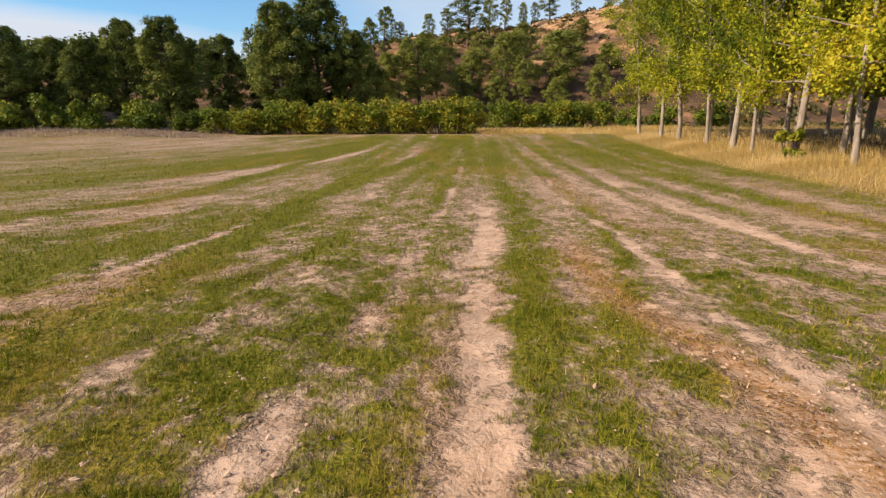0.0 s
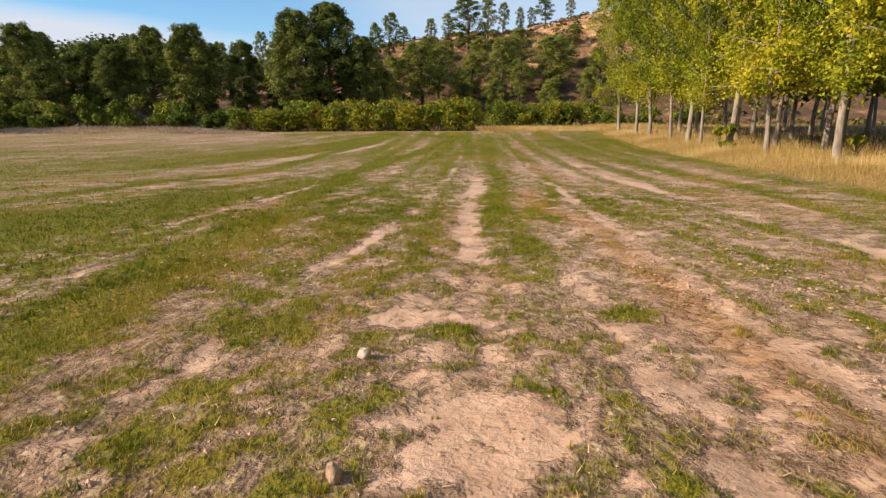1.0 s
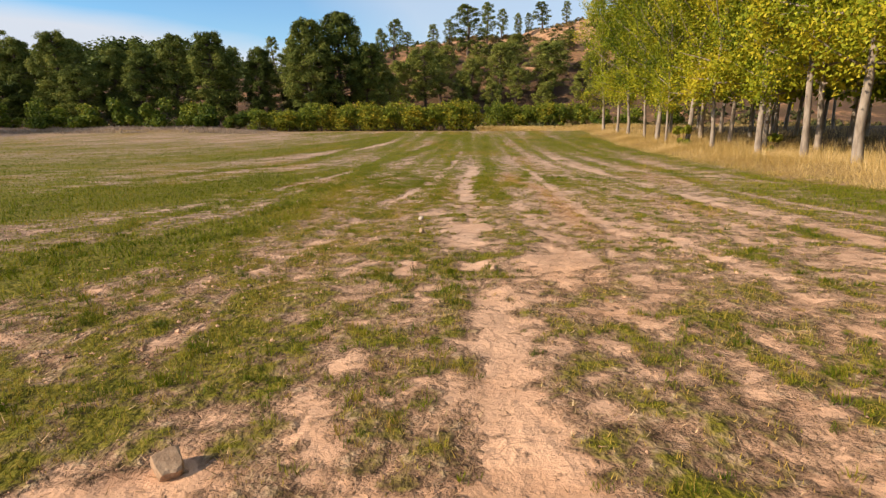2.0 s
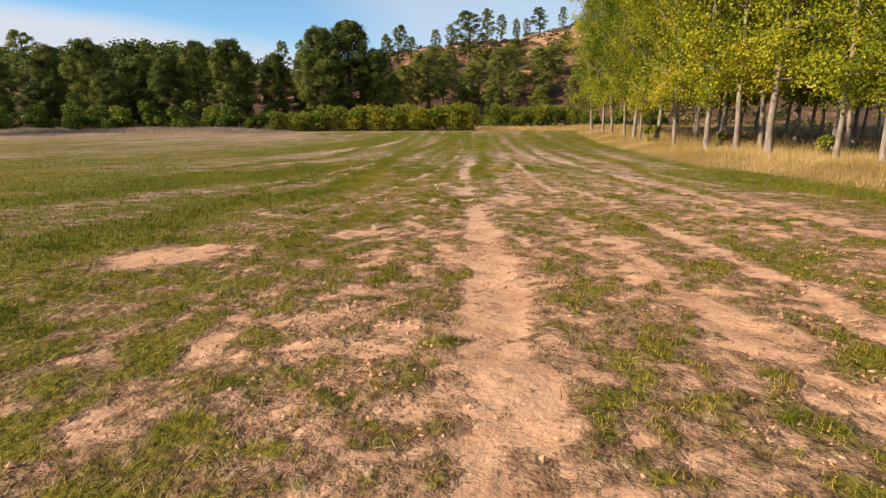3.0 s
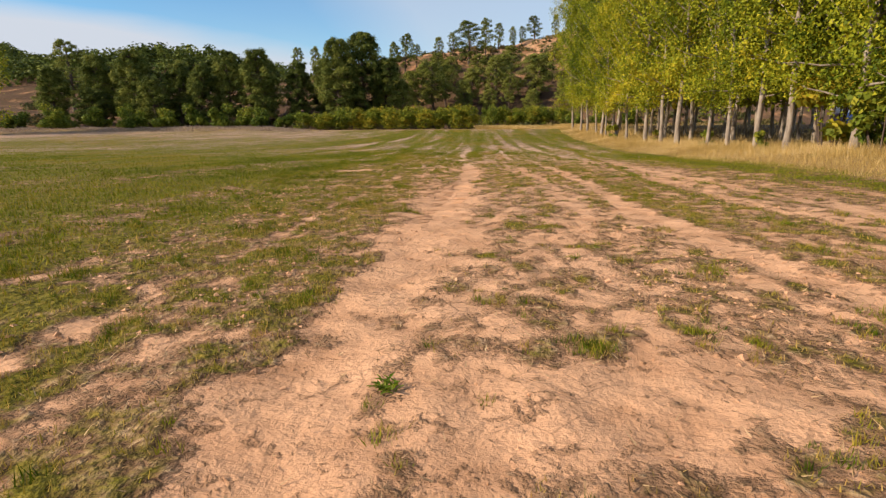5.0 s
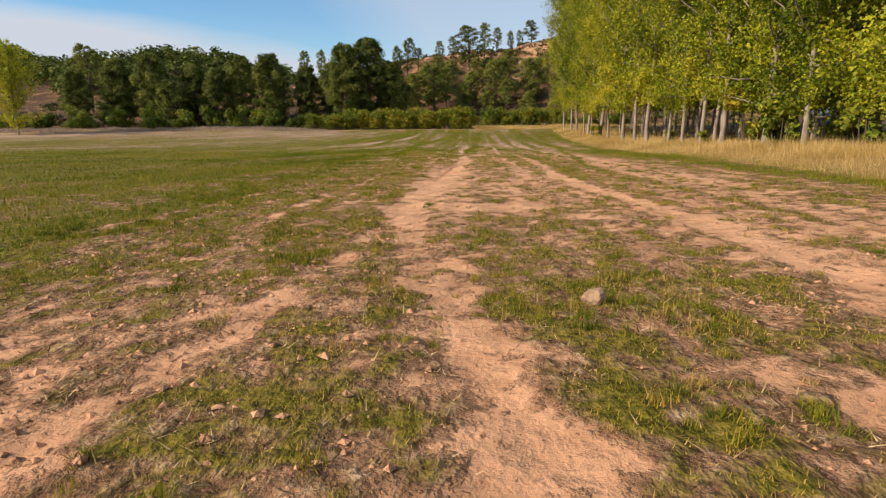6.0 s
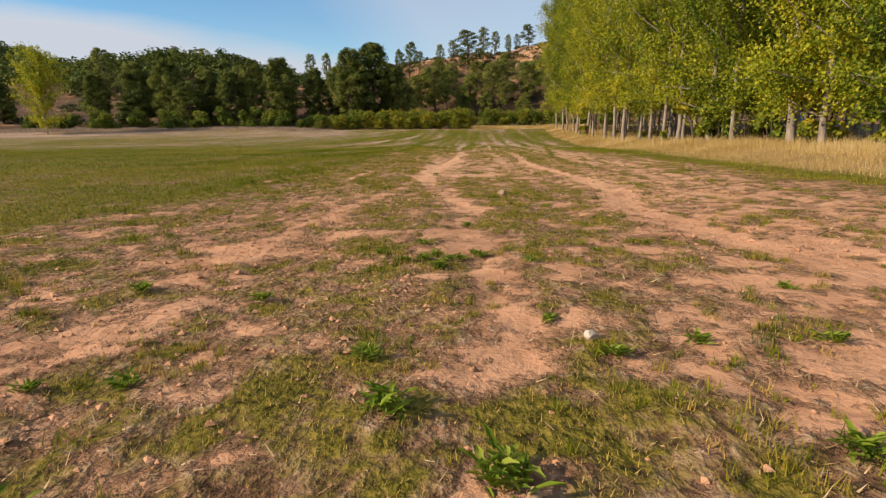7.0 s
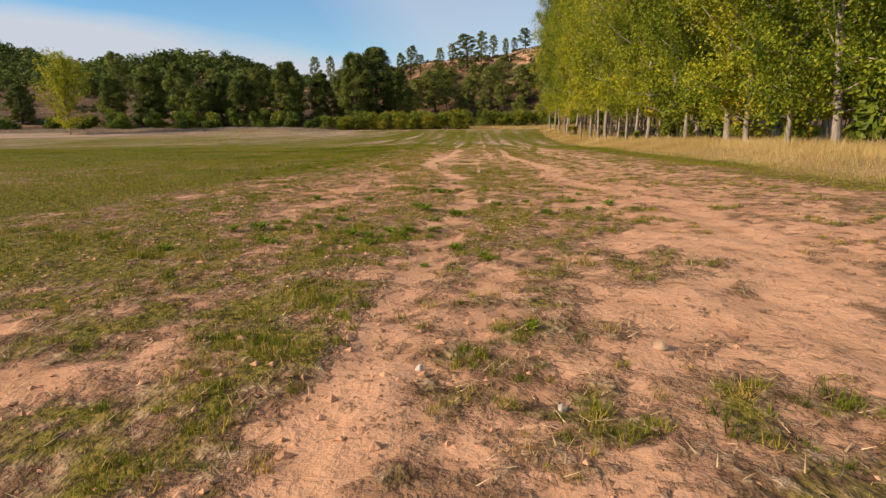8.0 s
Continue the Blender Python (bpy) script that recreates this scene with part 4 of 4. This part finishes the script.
def grass_zone(name, seed, count, box, tall, wide, label, hole=None):
    """A carpet of short blades, thick where the field is green."""
    rng = np.random.default_rng(seed)
    x, y = scatter(rng, count, *box)
    keep = x < field_edge(y) + 0.4
    if hole:
        keep &= ~((x > hole[0]) & (x < hole[1]) & (y > hole[2]) & (y < hole[3]))
    x, y = x[keep], y[keep]
    g, rust = cover(x, y)
    clumpy = 0.35 + 1.2 * smooth(0.36, 0.70, vnoise(x * 9.0, y * 9.0, 61) + 0.35 * (g - 0.5))
    keep = rng.random(len(x)) < smooth(0.22, 0.80, g) * clumpy
    x, y, g, rust = x[keep], y[keep], g[keep], rust[keep]
    k, worn = len(x), worn_part(x, y)
    h = tall * rng.uniform(0.45, 1.25, k) * (0.5 + 0.7 * g) * (1 - 0.35 * worn) * (1 - 0.25 * smooth(-22, -27, y)) * (1 - 0.3 * smooth(-33, -35.5, y))
    tone = 0.62 - 0.42 * g + rng.normal(0, 0.15 if wide < 0.01 else 0.08, k) + 0.35 * (vnoise(x * 0.9, y * 0.5, 62) - 0.5) + 0.05 + 0.28 * worn + 0.12 * smooth(-12, -26, y) + 0.14 * smooth(-32.5, -35, y) * smooth(-4, -2, x) + 0.45 * rust
    v, f, t = blades(rng, np.stack([x, y, height(x, y) - 0.006], -1), h, wide * rng.uniform(0.6, 1.3, k), rng.uniform(0.10, 0.85, k), np.clip(tone, 0, 1))
    tagged(new(name, mesh_from(name, v, f, GRASS, {"tone": t})), label, "grass", kind="stuff")


def grass_tufts():
    """Single upright tufts standing apart on the thin and bare parts."""
    rng = np.random.default_rng(54)
    x, y = scatter(rng, 80000, -4.4, 4.2, -39.5, 6.5)
    g, rust = cover(x, y)
    gather = 0.10 + 1.5 * smooth(0.50, 0.74, vnoise(x * 2.3, y * 2.0, 63) + 0.25 * (vnoise(x * 6, y * 6, 65) - 0.5))
    keep = rng.random(len(x)) < smooth(0.05, 0.45, g) * gather * 0.32
    x, y, g, rust = x[keep], y[keep], g[keep], rust[keep]
    k, per = len(x), 26
    size = rng.uniform(0.45, 1.15, k) * (0.75 + 0.5 * g)
    tone = np.clip(0.58 - 0.40 * g + rng.normal(0, 0.26, k) + 0.12 * smooth(-12, -28, y) + 0.4 * rust, 0, 1)
    x, y, size, tone = (np.repeat(q, per) for q in (x, y, size, tone))
    k = len(x)
    x, y = x + rng.normal(0, 0.022, k) * size, y + rng.normal(0, 0.022, k) * size
    v, f, t = blades(rng, np.stack([x, y, height(x, y) - 0.006], -1), 0.062 * size * rng.uniform(0.4, 1.1, k), 0.0024 * rng.uniform(0.6, 1.3, k), rng.uniform(0.05, 0.75, k), np.clip(tone + rng.normal(0, 0.10, k), 0, 1))
    tagged(new("grass_tufts", mesh_from("grass_tufts", v, f, GRASS, {"tone": t})), "small upright green and yellowing grass tufts on dry soil", "grass", kind="stuff")


grass_zone("grass", 51, 620000, (-2.6, 2.6, -39.5, 6.5), 0.055, 0.0026, "short patchy green and drying grass blades")
grass_zone("grass", 52, 420000, (-8.5, 8.6, -36.0, 13.0), 0.055, 0.0068, "short patchy green and drying grass blades", (-2.6, 2.6, -39.5, 6.5))
grass_zone("grass", 53, 560000, (-40.0, 12.5, -28.0, 43.5), 0.045, 0.014, "short patchy green and drying grass blades", (-8.5, 8.6, -36.0, 13.0))
grass_tufts()


def straw_litter():
    """Mown straw and broken stalks, lying nearly flat."""
    rng = np.random.default_rng(55)
    x, y = scatter(rng, 260000, -3.4, 3.4, -39.5, 7.0)
    g, _ = cover(x, y)
    keep = rng.random(len(x)) < (0.08 + 0.62 * smooth(0.05, 0.35, g) * smooth(0.95, 0.5, g)) * (0.2 + 1.3 * smooth(0.3, 0.7, vnoise(x * 4, y * 4, 66)))
    x, y = x[keep], y[keep]
    k = len(x)
    v, f, t = blades(rng, np.stack([x, y, height(x, y) + 0.005], -1), rng.uniform(0.02, 0.065, k), rng.uniform(0.0014, 0.0036, k), rng.uniform(0.85, 0.99, k), np.clip(rng.normal(0.52, 0.26, k), 0, 1))
    tagged(new("straw_litter", mesh_from("straw_litter", v, f, STRAW, {"tone": t})), "dry mown straw lying on the soil", "straw", kind="stuff")


def tall_grass():
    rng = np.random.default_rng(56)
    parts = []
    for count, box, tall, wide in ((420000, (4.5, 13.5, -31, 44), 0.34, 0.0030), (120000, (8, 34, -26, 52), 0.45, 0.009), (40000, (3.2, 18, 43.4, 54.5), 0.5, 0.015)):
        x, y = scatter(rng, count, *box)
        d = x - field_edge(y)
        keep = ((d > 0) & (rng.random(len(x)) < 1 - 0.75 * smooth(5.0, 10.0, d)) | (y > 43.4) | (x < -14)) & (rng.random(len(x)) < 0.25 + 1.1 * vnoise(x * 0.8, y * 0.8, 77))
        x, y, d = x[keep], y[keep], d[keep]
        k = len(x)
        h = tall * rng.uniform(0.4, 1.25, k) * np.where(y < 43, 0.45 + 0.55 * smooth(0, 2.2, d), 0.8)
        parts.append(blades(rng, np.stack([x, y, height(x, y) - 0.02], -1), h, wide * rng.uniform(0.6, 1.3, k), rng.uniform(0.1, 0.93, k), np.clip(rng.normal(0.36, 0.24, k) + 0.6 * (vnoise(x * 0.5, y * 0.5, 78) - 0.5), 0, 1)))
    v, f = joined([(a, b) for a, b, _ in parts])
    tagged(new("tall_grass", mesh_from("tall_grass", v, f, TALL, {"tone": np.concatenate([c for _, _, c in parts])})), "tall straw-yellow dry grass along the field edge", "grass", kind="stuff")


def bank_stalks():
    """Greyish dead stalks and weeds on the low bank where the field ends."""
    rng = np.random.default_rng(60)
    x, y = scatter(rng, 60000, -75, -13, 41.2, 47.5)
    keep = rng.random(len(x)) < (0.15 + 1.1 * vnoise(x * 0.5, y * 0.9, 79)) * smooth(-13, -18, x)
    x, y = x[keep], y[keep]
    k = len(x)
    v, f, t = blades(rng, np.stack([x, y, height(x, y) - 0.02], -1), rng.uniform(0.05, 0.40, k) * (0.15 + 1.1 * vnoise(x * 0.4, y * 0.6, 80)), rng.uniform(0.012, 0.035, k), rng.uniform(0.1, 0.9, k), np.clip(rng.normal(0.5, 0.25, k), 0, 1))
    tagged(new("dry_stalks", mesh_from("dry_stalks", v, f, STALK, {"tone": t})), "greyish dead weed stalks on the low bank", "weeds", kind="stuff")


straw_litter()
tall_grass()
bank_stalks()


# ---------------------------------------------------------------- clods, stones, weeds
def pebbles(rng, x, y, size, squash=0.6):
    """Many small broken lumps as uneven octahedra."""
    k = len(x)
    base = np.array([(1, 0, 0), (-1, 0, 0), (0, 1, 0), (0, -1, 0), (0, 0, 1), (0, 0, -1)], float)
    p = base[None] * rng.uniform(0.6, 1.25, (k, 6, 1)) + rng.normal(0, 0.14, (k, 6, 3))
    turn = rng.uniform(0, 2 * np.pi, k)
    c, s = np.cos(turn)[:, None], np.sin(turn)[:, None]
    p = np.stack([p[..., 0] * c - p[..., 1] * s, p[..., 0] * s + p[..., 1] * c, p[..., 2] * squash], -1) * size[:, None, None]
    p += np.stack([x, y, height(x, y) + 0.15 * size], -1)[:, None]
    tri = np.array([(0, 2, 4), (2, 1, 4), (1, 3, 4), (3, 0, 4), (2, 0, 5), (1, 2, 5), (3, 1, 5), (0, 3, 5)])
    return p.reshape(-1, 3), (np.arange(k)[:, None, None] * 6 + tri[None]).reshape(-1, 3)


def soil_clods():
    """Crumbs and clods, coarser where the wheels have broken the dry crust."""
    rng = np.random.default_rng(58)
    x, y = scatter(rng, 90000, -3.4, 3.2, -39.5, 6.5)
    broken = smooth(0.40, 0.70, fbm(x * 0.9, y * 0.6, 67, 2) + 0.20 * smooth(-0.9, -1.4, x) * smooth(-12, -16, y))
    keep = rng.random(len(x)) < (1 - 0.8 * cover(x, y)[0]) * (0.15 + 0.85 * broken) * (1 - 1.1 * tracks(x, y)[1])
    x, y, broken = x[keep], y[keep], broken[keep]
    v, f = pebbles(rng, x, y, np.minimum(0.004 + rng.exponential(0.0025 + 0.0040 * broken), 0.024))
    tagged(new("soil_clods", mesh_from("soil_clods", v, f, GROUND, {"ochre": ochre_part(v[:, 1]), "grass": 0.1 + 0 * v[:, 0]})), "crumbled dry soil clods on the bare patches", "soil", kind="stuff")


def tread_marks():
    """Slanting ribs that a tractor tyre pressed into the bare track."""
    rng = np.random.default_rng(59)
    vs, fs = [], []
    for n in range(44):
        y = -18.6 + 0.11 * n
        for side in (-1, 1):
            if rng.random() < (0.25 if side < 0 else 0.55):
                continue
            x0 = float(np.interp(y, *MAIN)) + 0.03 * side
            a = np.array([x0, y]) + rng.normal(0, 0.01, 2)
            b = a + np.array([side * rng.uniform(0.14, 0.2), -0.11])
            t = np.linspace(0, 1, 5)[:, None]
            p = a + (b - a) * t + rng.normal(0, 0.006, (5, 2))
            z = height(p[:, 0], p[:, 1])
            vs_, fs_ = tube(np.column_stack([p, z]), np.array([0.004, 0.013, 0.016, 0.013, 0.005]) * rng.uniform(0.6, 1.1), 6)
            vs_[:, 2] = np.repeat(z, 6) + 0.75 * (vs_[:, 2] - np.repeat(z, 6))
            vs.append(vs_)
            fs.append(fs_)
    v, f = joined(list(zip(vs, fs)))
    tagged(new("tread_marks", mesh_from("tread_marks", v, f, GROUND, {"ochre": 0.55 + 0 * v[:, 0]}, flat=False)), "tractor tyre tread ribs pressed into dry soil", "soil", kind="stuff")


soil_clods()
tread_marks()


def stone(x, y, size, seed, mat, label):
    """A field stone: a broken, slightly flattened lump."""
    bm = bmesh.new()
    bmesh.ops.create_icosphere(bm, subdivisions=3, radius=1.0)
    rng = random.Random(seed)
    cuts = [(Vector((rng.uniform(-1, 1), rng.uniform(-1, 1), rng.uniform(-0.5, 1))).normalized(), rng.uniform(0.55, 0.85)) for _ in range(9)]
    for v in bm.verts:
        for way, far in cuts:
            over = v.co.dot(way) - far
            if over > 0:
                v.co -= way * over * 0.92
        v.co *= 1 + 0.10 * noise.noise(v.co * 2.3 + Vector((seed, 0, 0))) + 0.04 * noise.noise(v.co * 7 + Vector((seed, 3, 0)))
        v.co = Vector((v.co.x * 0.5 * size, v.co.y * 0.42 * size, v.co.z * 0.42 * size))
    me = bpy.data.meshes.new("stone")
    bm.to_mesh(me)
    bm.free()
    me.materials.append(mat)
    ob = tagged(new("stone", me), label, "stone", "stones on the field")
    ob.matrix_basis = pose(x, y, float(height(np.array([x]), np.array([y]))[0]) + 0.24 * size, 0, 0, rng.uniform(0, 360))


PALE, TAN = "pale broken field stone lying on dry soil", "tan angular field stone lying in the grass"
for n, (x, y, size, pale) in enumerate(((-0.56, -2.09, 0.09, 1), (-0.51, -3.27, 0.09, 0), (0.15, -5.29, 0.07, 0), (0.09, -36.98, 0.055, 0), (-0.35, -37.41, 0.035, 1), (-0.52, -33.3, 0.05, 0), (0.88, 3.12, 0.05, 0),
                                        (-0.78, -37.12, 0.035, 1), (-1.21, -8.24, 0.15, 0), (-0.17, -15.0, 0.085, 0), (0.03, -26.8, 0.13, 0), (-0.15, -32.32, 0.07, 1))):
    stone(x, y, size, n + 1, STONE if pale else TAN_STONE, PALE if pale else TAN)


def weed(seed, leaves):
    """A low rosette of lobed leaves round a short stem."""
    rng = random.Random(seed)
    root = tagged(new("weed"), "low broad-leaved green weed on dry soil", "weed", "weeds on the field")
    for k in range(leaves):
        long = rng.uniform(0.18, 0.46)
        lift = rng.uniform(0.45, 1.4)
        vs, fs, rows = [], [], 6
        for r in range(rows):
            t = r / (rows - 1)
            w = 0.14 * math.sin(math.pi * min(1, 0.12 + 0.9 * t)) * (1.0 if r % 2 else 0.5) * long + 0.010
            out, up = long * t * math.cos(lift * (1 - 0.5 * t)), long * (math.sin(lift) * t - 0.38 * t * t)
            vs += [(out, -w, up + 0.05 * w), (out, 0, up - 0.03), (out, w, up + 0.05 * w)]
            if r:
                b = 3 * (r - 1)
                fs += [(b, b + 3, b + 4, b + 1), (b + 1, b + 4, b + 5, b + 2)]
        tone = [rng.uniform(0.0, 0.85)] * len(vs)
        leaf_part = under("leaf", mesh_from("leaf", vs, fs, WEED_LEAF, {"tone": tone}, flat=False), root)
        leaf_part.matrix_basis = pose(rng.gauss(0, 0.19), rng.gauss(0, 0.17), 0.01 + 0.26 * rng.random(), rng.uniform(-25, 25), 0, 360 * k / leaves * 2.6 + rng.uniform(-25, 25))
    return root


WEEDS = [weed(1, 56), weed(2, 60), weed(3, 52)]
WEED_AT = ((-1.70, -33.36, 0.069), (-1.79, -32.66, 0.062), (-0.89, -32.91, 0.093), (-0.58, -33.25, 0.102), (-1.01, -32.47, 0.062), (-0.78, -33.50, 0.057), (-0.10, -32.49, 0.058), (0.33, -33.14, 0.073),
           (0.81, -32.90, 0.056), (1.08, -32.67, 0.078), (-2.30, -34.00, 0.087), (-2.12, -33.98, 0.067), (-2.47, -34.13, 0.062), (-2.18, -33.55, 0.062), (-1.82, -33.79, 0.068), (-1.44, -33.55, 0.038))
WEED_MORE = ((-1.44, -34.38, 0.069), (-1.31, -34.40, 0.063), (-1.20, -34.36, 0.044), (-1.17, -34.14, 0.058), (-1.05, -34.36, 0.077), (-0.98, -34.24, 0.070), (-1.09, -34.41, 0.047), (-0.81, -34.23, 0.055),
             (-0.75, -34.12, 0.042), (-0.81, -34.44, 0.042), (-0.98, -34.59, 0.039), (-1.43, -34.71, 0.039), (-1.30, -34.71, 0.043), (-2.04, -34.68, 0.061), (-1.96, -34.73, 0.043), (-0.63, -34.91, 0.053))
WEED_REST = ((-0.58, -34.93, 0.034), (-0.82, -35.00, 0.025), (-0.82, -35.47, 0.035), (-1.08, -35.53, 0.028), (-0.42, -35.38, 0.030), (-0.02, -35.37, 0.025), (-0.75, -31.04, 0.077), (-1.63, -31.66, 0.060),
             (-2.33, -31.47, 0.064), (-2.08, -32.70, 0.050), (0.99, -31.64, 0.05), (0.28, -30.7, 0.045), (-0.52, -29.3, 0.05))
WEED_ROW = ((-0.97, -30.87, 0.057), (-0.85, -30.83, 0.059), (-0.77, -30.71, 0.068), (-0.61, -30.76, 0.055), (-0.47, -30.71, 0.064), (-0.69, -30.85, 0.05), (-0.87, -30.40, 0.048), (-1.14, -30.65, 0.044), (-0.52, -30.54, 0.036),
            (-0.18, -30.9, 0.05), (-0.87, -22.76, 0.054), (-1.25, -34.82, 0.06), (-0.42, -35.25, 0.06), (-2.75, -34.78, 0.06), (-0.34, -36.74, 0.045), (0.73, -32.41, 0.06), (0.23, -32.40, 0.055), (-0.27, -32.06, 0.05))
for n, (x, y, size) in enumerate(WEED_AT + WEED_MORE + WEED_REST + WEED_ROW):
    m = stand(x, y, trng.uniform(0, 360), size * 1.85)
    if n < 3:
        WEEDS[n].matrix_basis = m
    else:
        put(WEEDS[n % 3], m)


# ---------------------------------------------------------------- parked vehicles beyond the grove
def plain(name, colour, rough=0.4, metal=0.0):
    m, n, l, p = material(name)
    a = noise_node(n, l, place_vector(n, l), 9.0, 4)
    l.new(mix_node(n, l, math_node(n, l, "MULTIPLY", a, 0.3), colour, tuple(0.7 * c for c in colour)), p.inputs["Base Color"])
    p.inputs["Roughness"].default_value, p.inputs["Metallic"].default_value = rough, metal
    return m


WHITE_PAINT, BLUE_PAINT, DARK_GLASS, TYRE = plain("white_paint", (0.8, 0.8, 0.8), 0.3), plain("blue_paint", (0.05, 0.09, 0.28), 0.3), plain("dark_glass", (0.03, 0.035, 0.04), 0.08), plain("tyre_rubber", (0.03, 0.03, 0.03), 0.8)


def swept(profile, half, mat, name, bevel=0.05):
    """A closed side outline swept across a width, with softened edges."""
    bm = bmesh.new()
    left, right = [bm.verts.new((x, -half, z)) for x, z in profile], [bm.verts.new((x, half, z)) for x, z in profile]
    k = len(profile)
    bm.faces.new(left)
    bm.faces.new(right[::-1])
    for i in range(k):
        bm.faces.new((left[i], right[i], right[(i + 1) % k], left[(i + 1) % k])[::-1])
    bmesh.ops.recalc_face_normals(bm, faces=bm.faces)
    bmesh.ops.bevel(bm, geom=bm.edges[:], offset=bevel, segments=2, affect="EDGES")
    me = bpy.data.meshes.new(name)
    bm.to_mesh(me)
    bm.free()
    me.materials.append(mat)
    return me


def wheel_mesh():
    ang = np.linspace(0, 2 * np.pi, 17)[:-1]
    rows = [(0.0, 0.02), (0.2, 0.02), (0.31, 0.0), (0.33, 0.05), (0.33, 0.17), (0.31, 0.2), (0.0, 0.2)]
    v = np.concatenate([np.stack([r0 * np.cos(ang), 0 * ang + d, r0 * np.sin(ang)], -1) for r0, d in rows])
    i, j = np.arange(len(rows) - 1)[:, None] * 16, np.arange(16)[None]
    return mesh_from("wheel", v, np.stack([i + j, i + (j + 1) % 16, i + 16 + (j + 1) % 16, i + 16 + j], -1).reshape(-1, 4), TYRE, flat=False)


def vehicle(name, label, body, glass, half, paint, axles, m):
    root = tagged(new(name), label, "vehicle")
    under("body", swept(body, half, paint, "body"), root)
    under("window", swept(glass, half + 0.012, DARK_GLASS, "window", 0.02), root)
    me = wheel_mesh()
    for ax in axles:
        for side in (-1, 1):
            w = under("wheel", me, root)
            w.matrix_basis = pose(ax, side * (half - 0.1) - 0.1, 0.33)
    root.matrix_basis = m
    return root


vehicle("parked_van", "white van parked beyond the shaded poplar grove", [(-2.4, 0.35), (2.4, 0.35), (2.45, 0.95), (1.75, 1.15), (1.15, 1.95), (-2.35, 2.0), (-2.45, 1.0)],
        [(0.35, 1.2), (1.55, 1.2), (1.08, 1.78), (0.35, 1.8)], 0.92, WHITE_PAINT, (-1.5, 1.55), stand(43.0, 41.0, 70))
vehicle("parked_car", "dark blue car parked beyond the shaded poplar grove", [(-2.1, 0.35), (2.1, 0.35), (2.15, 0.75), (1.1, 0.92), (0.45, 1.42), (-1.2, 1.45), (-2.05, 0.95)],
        [(-1.45, 0.97), (0.9, 0.95), (0.38, 1.34), (-1.12, 1.36)], 0.86, BLUE_PAINT, (-1.3, 1.3), stand(40.5, 37.0, 75))
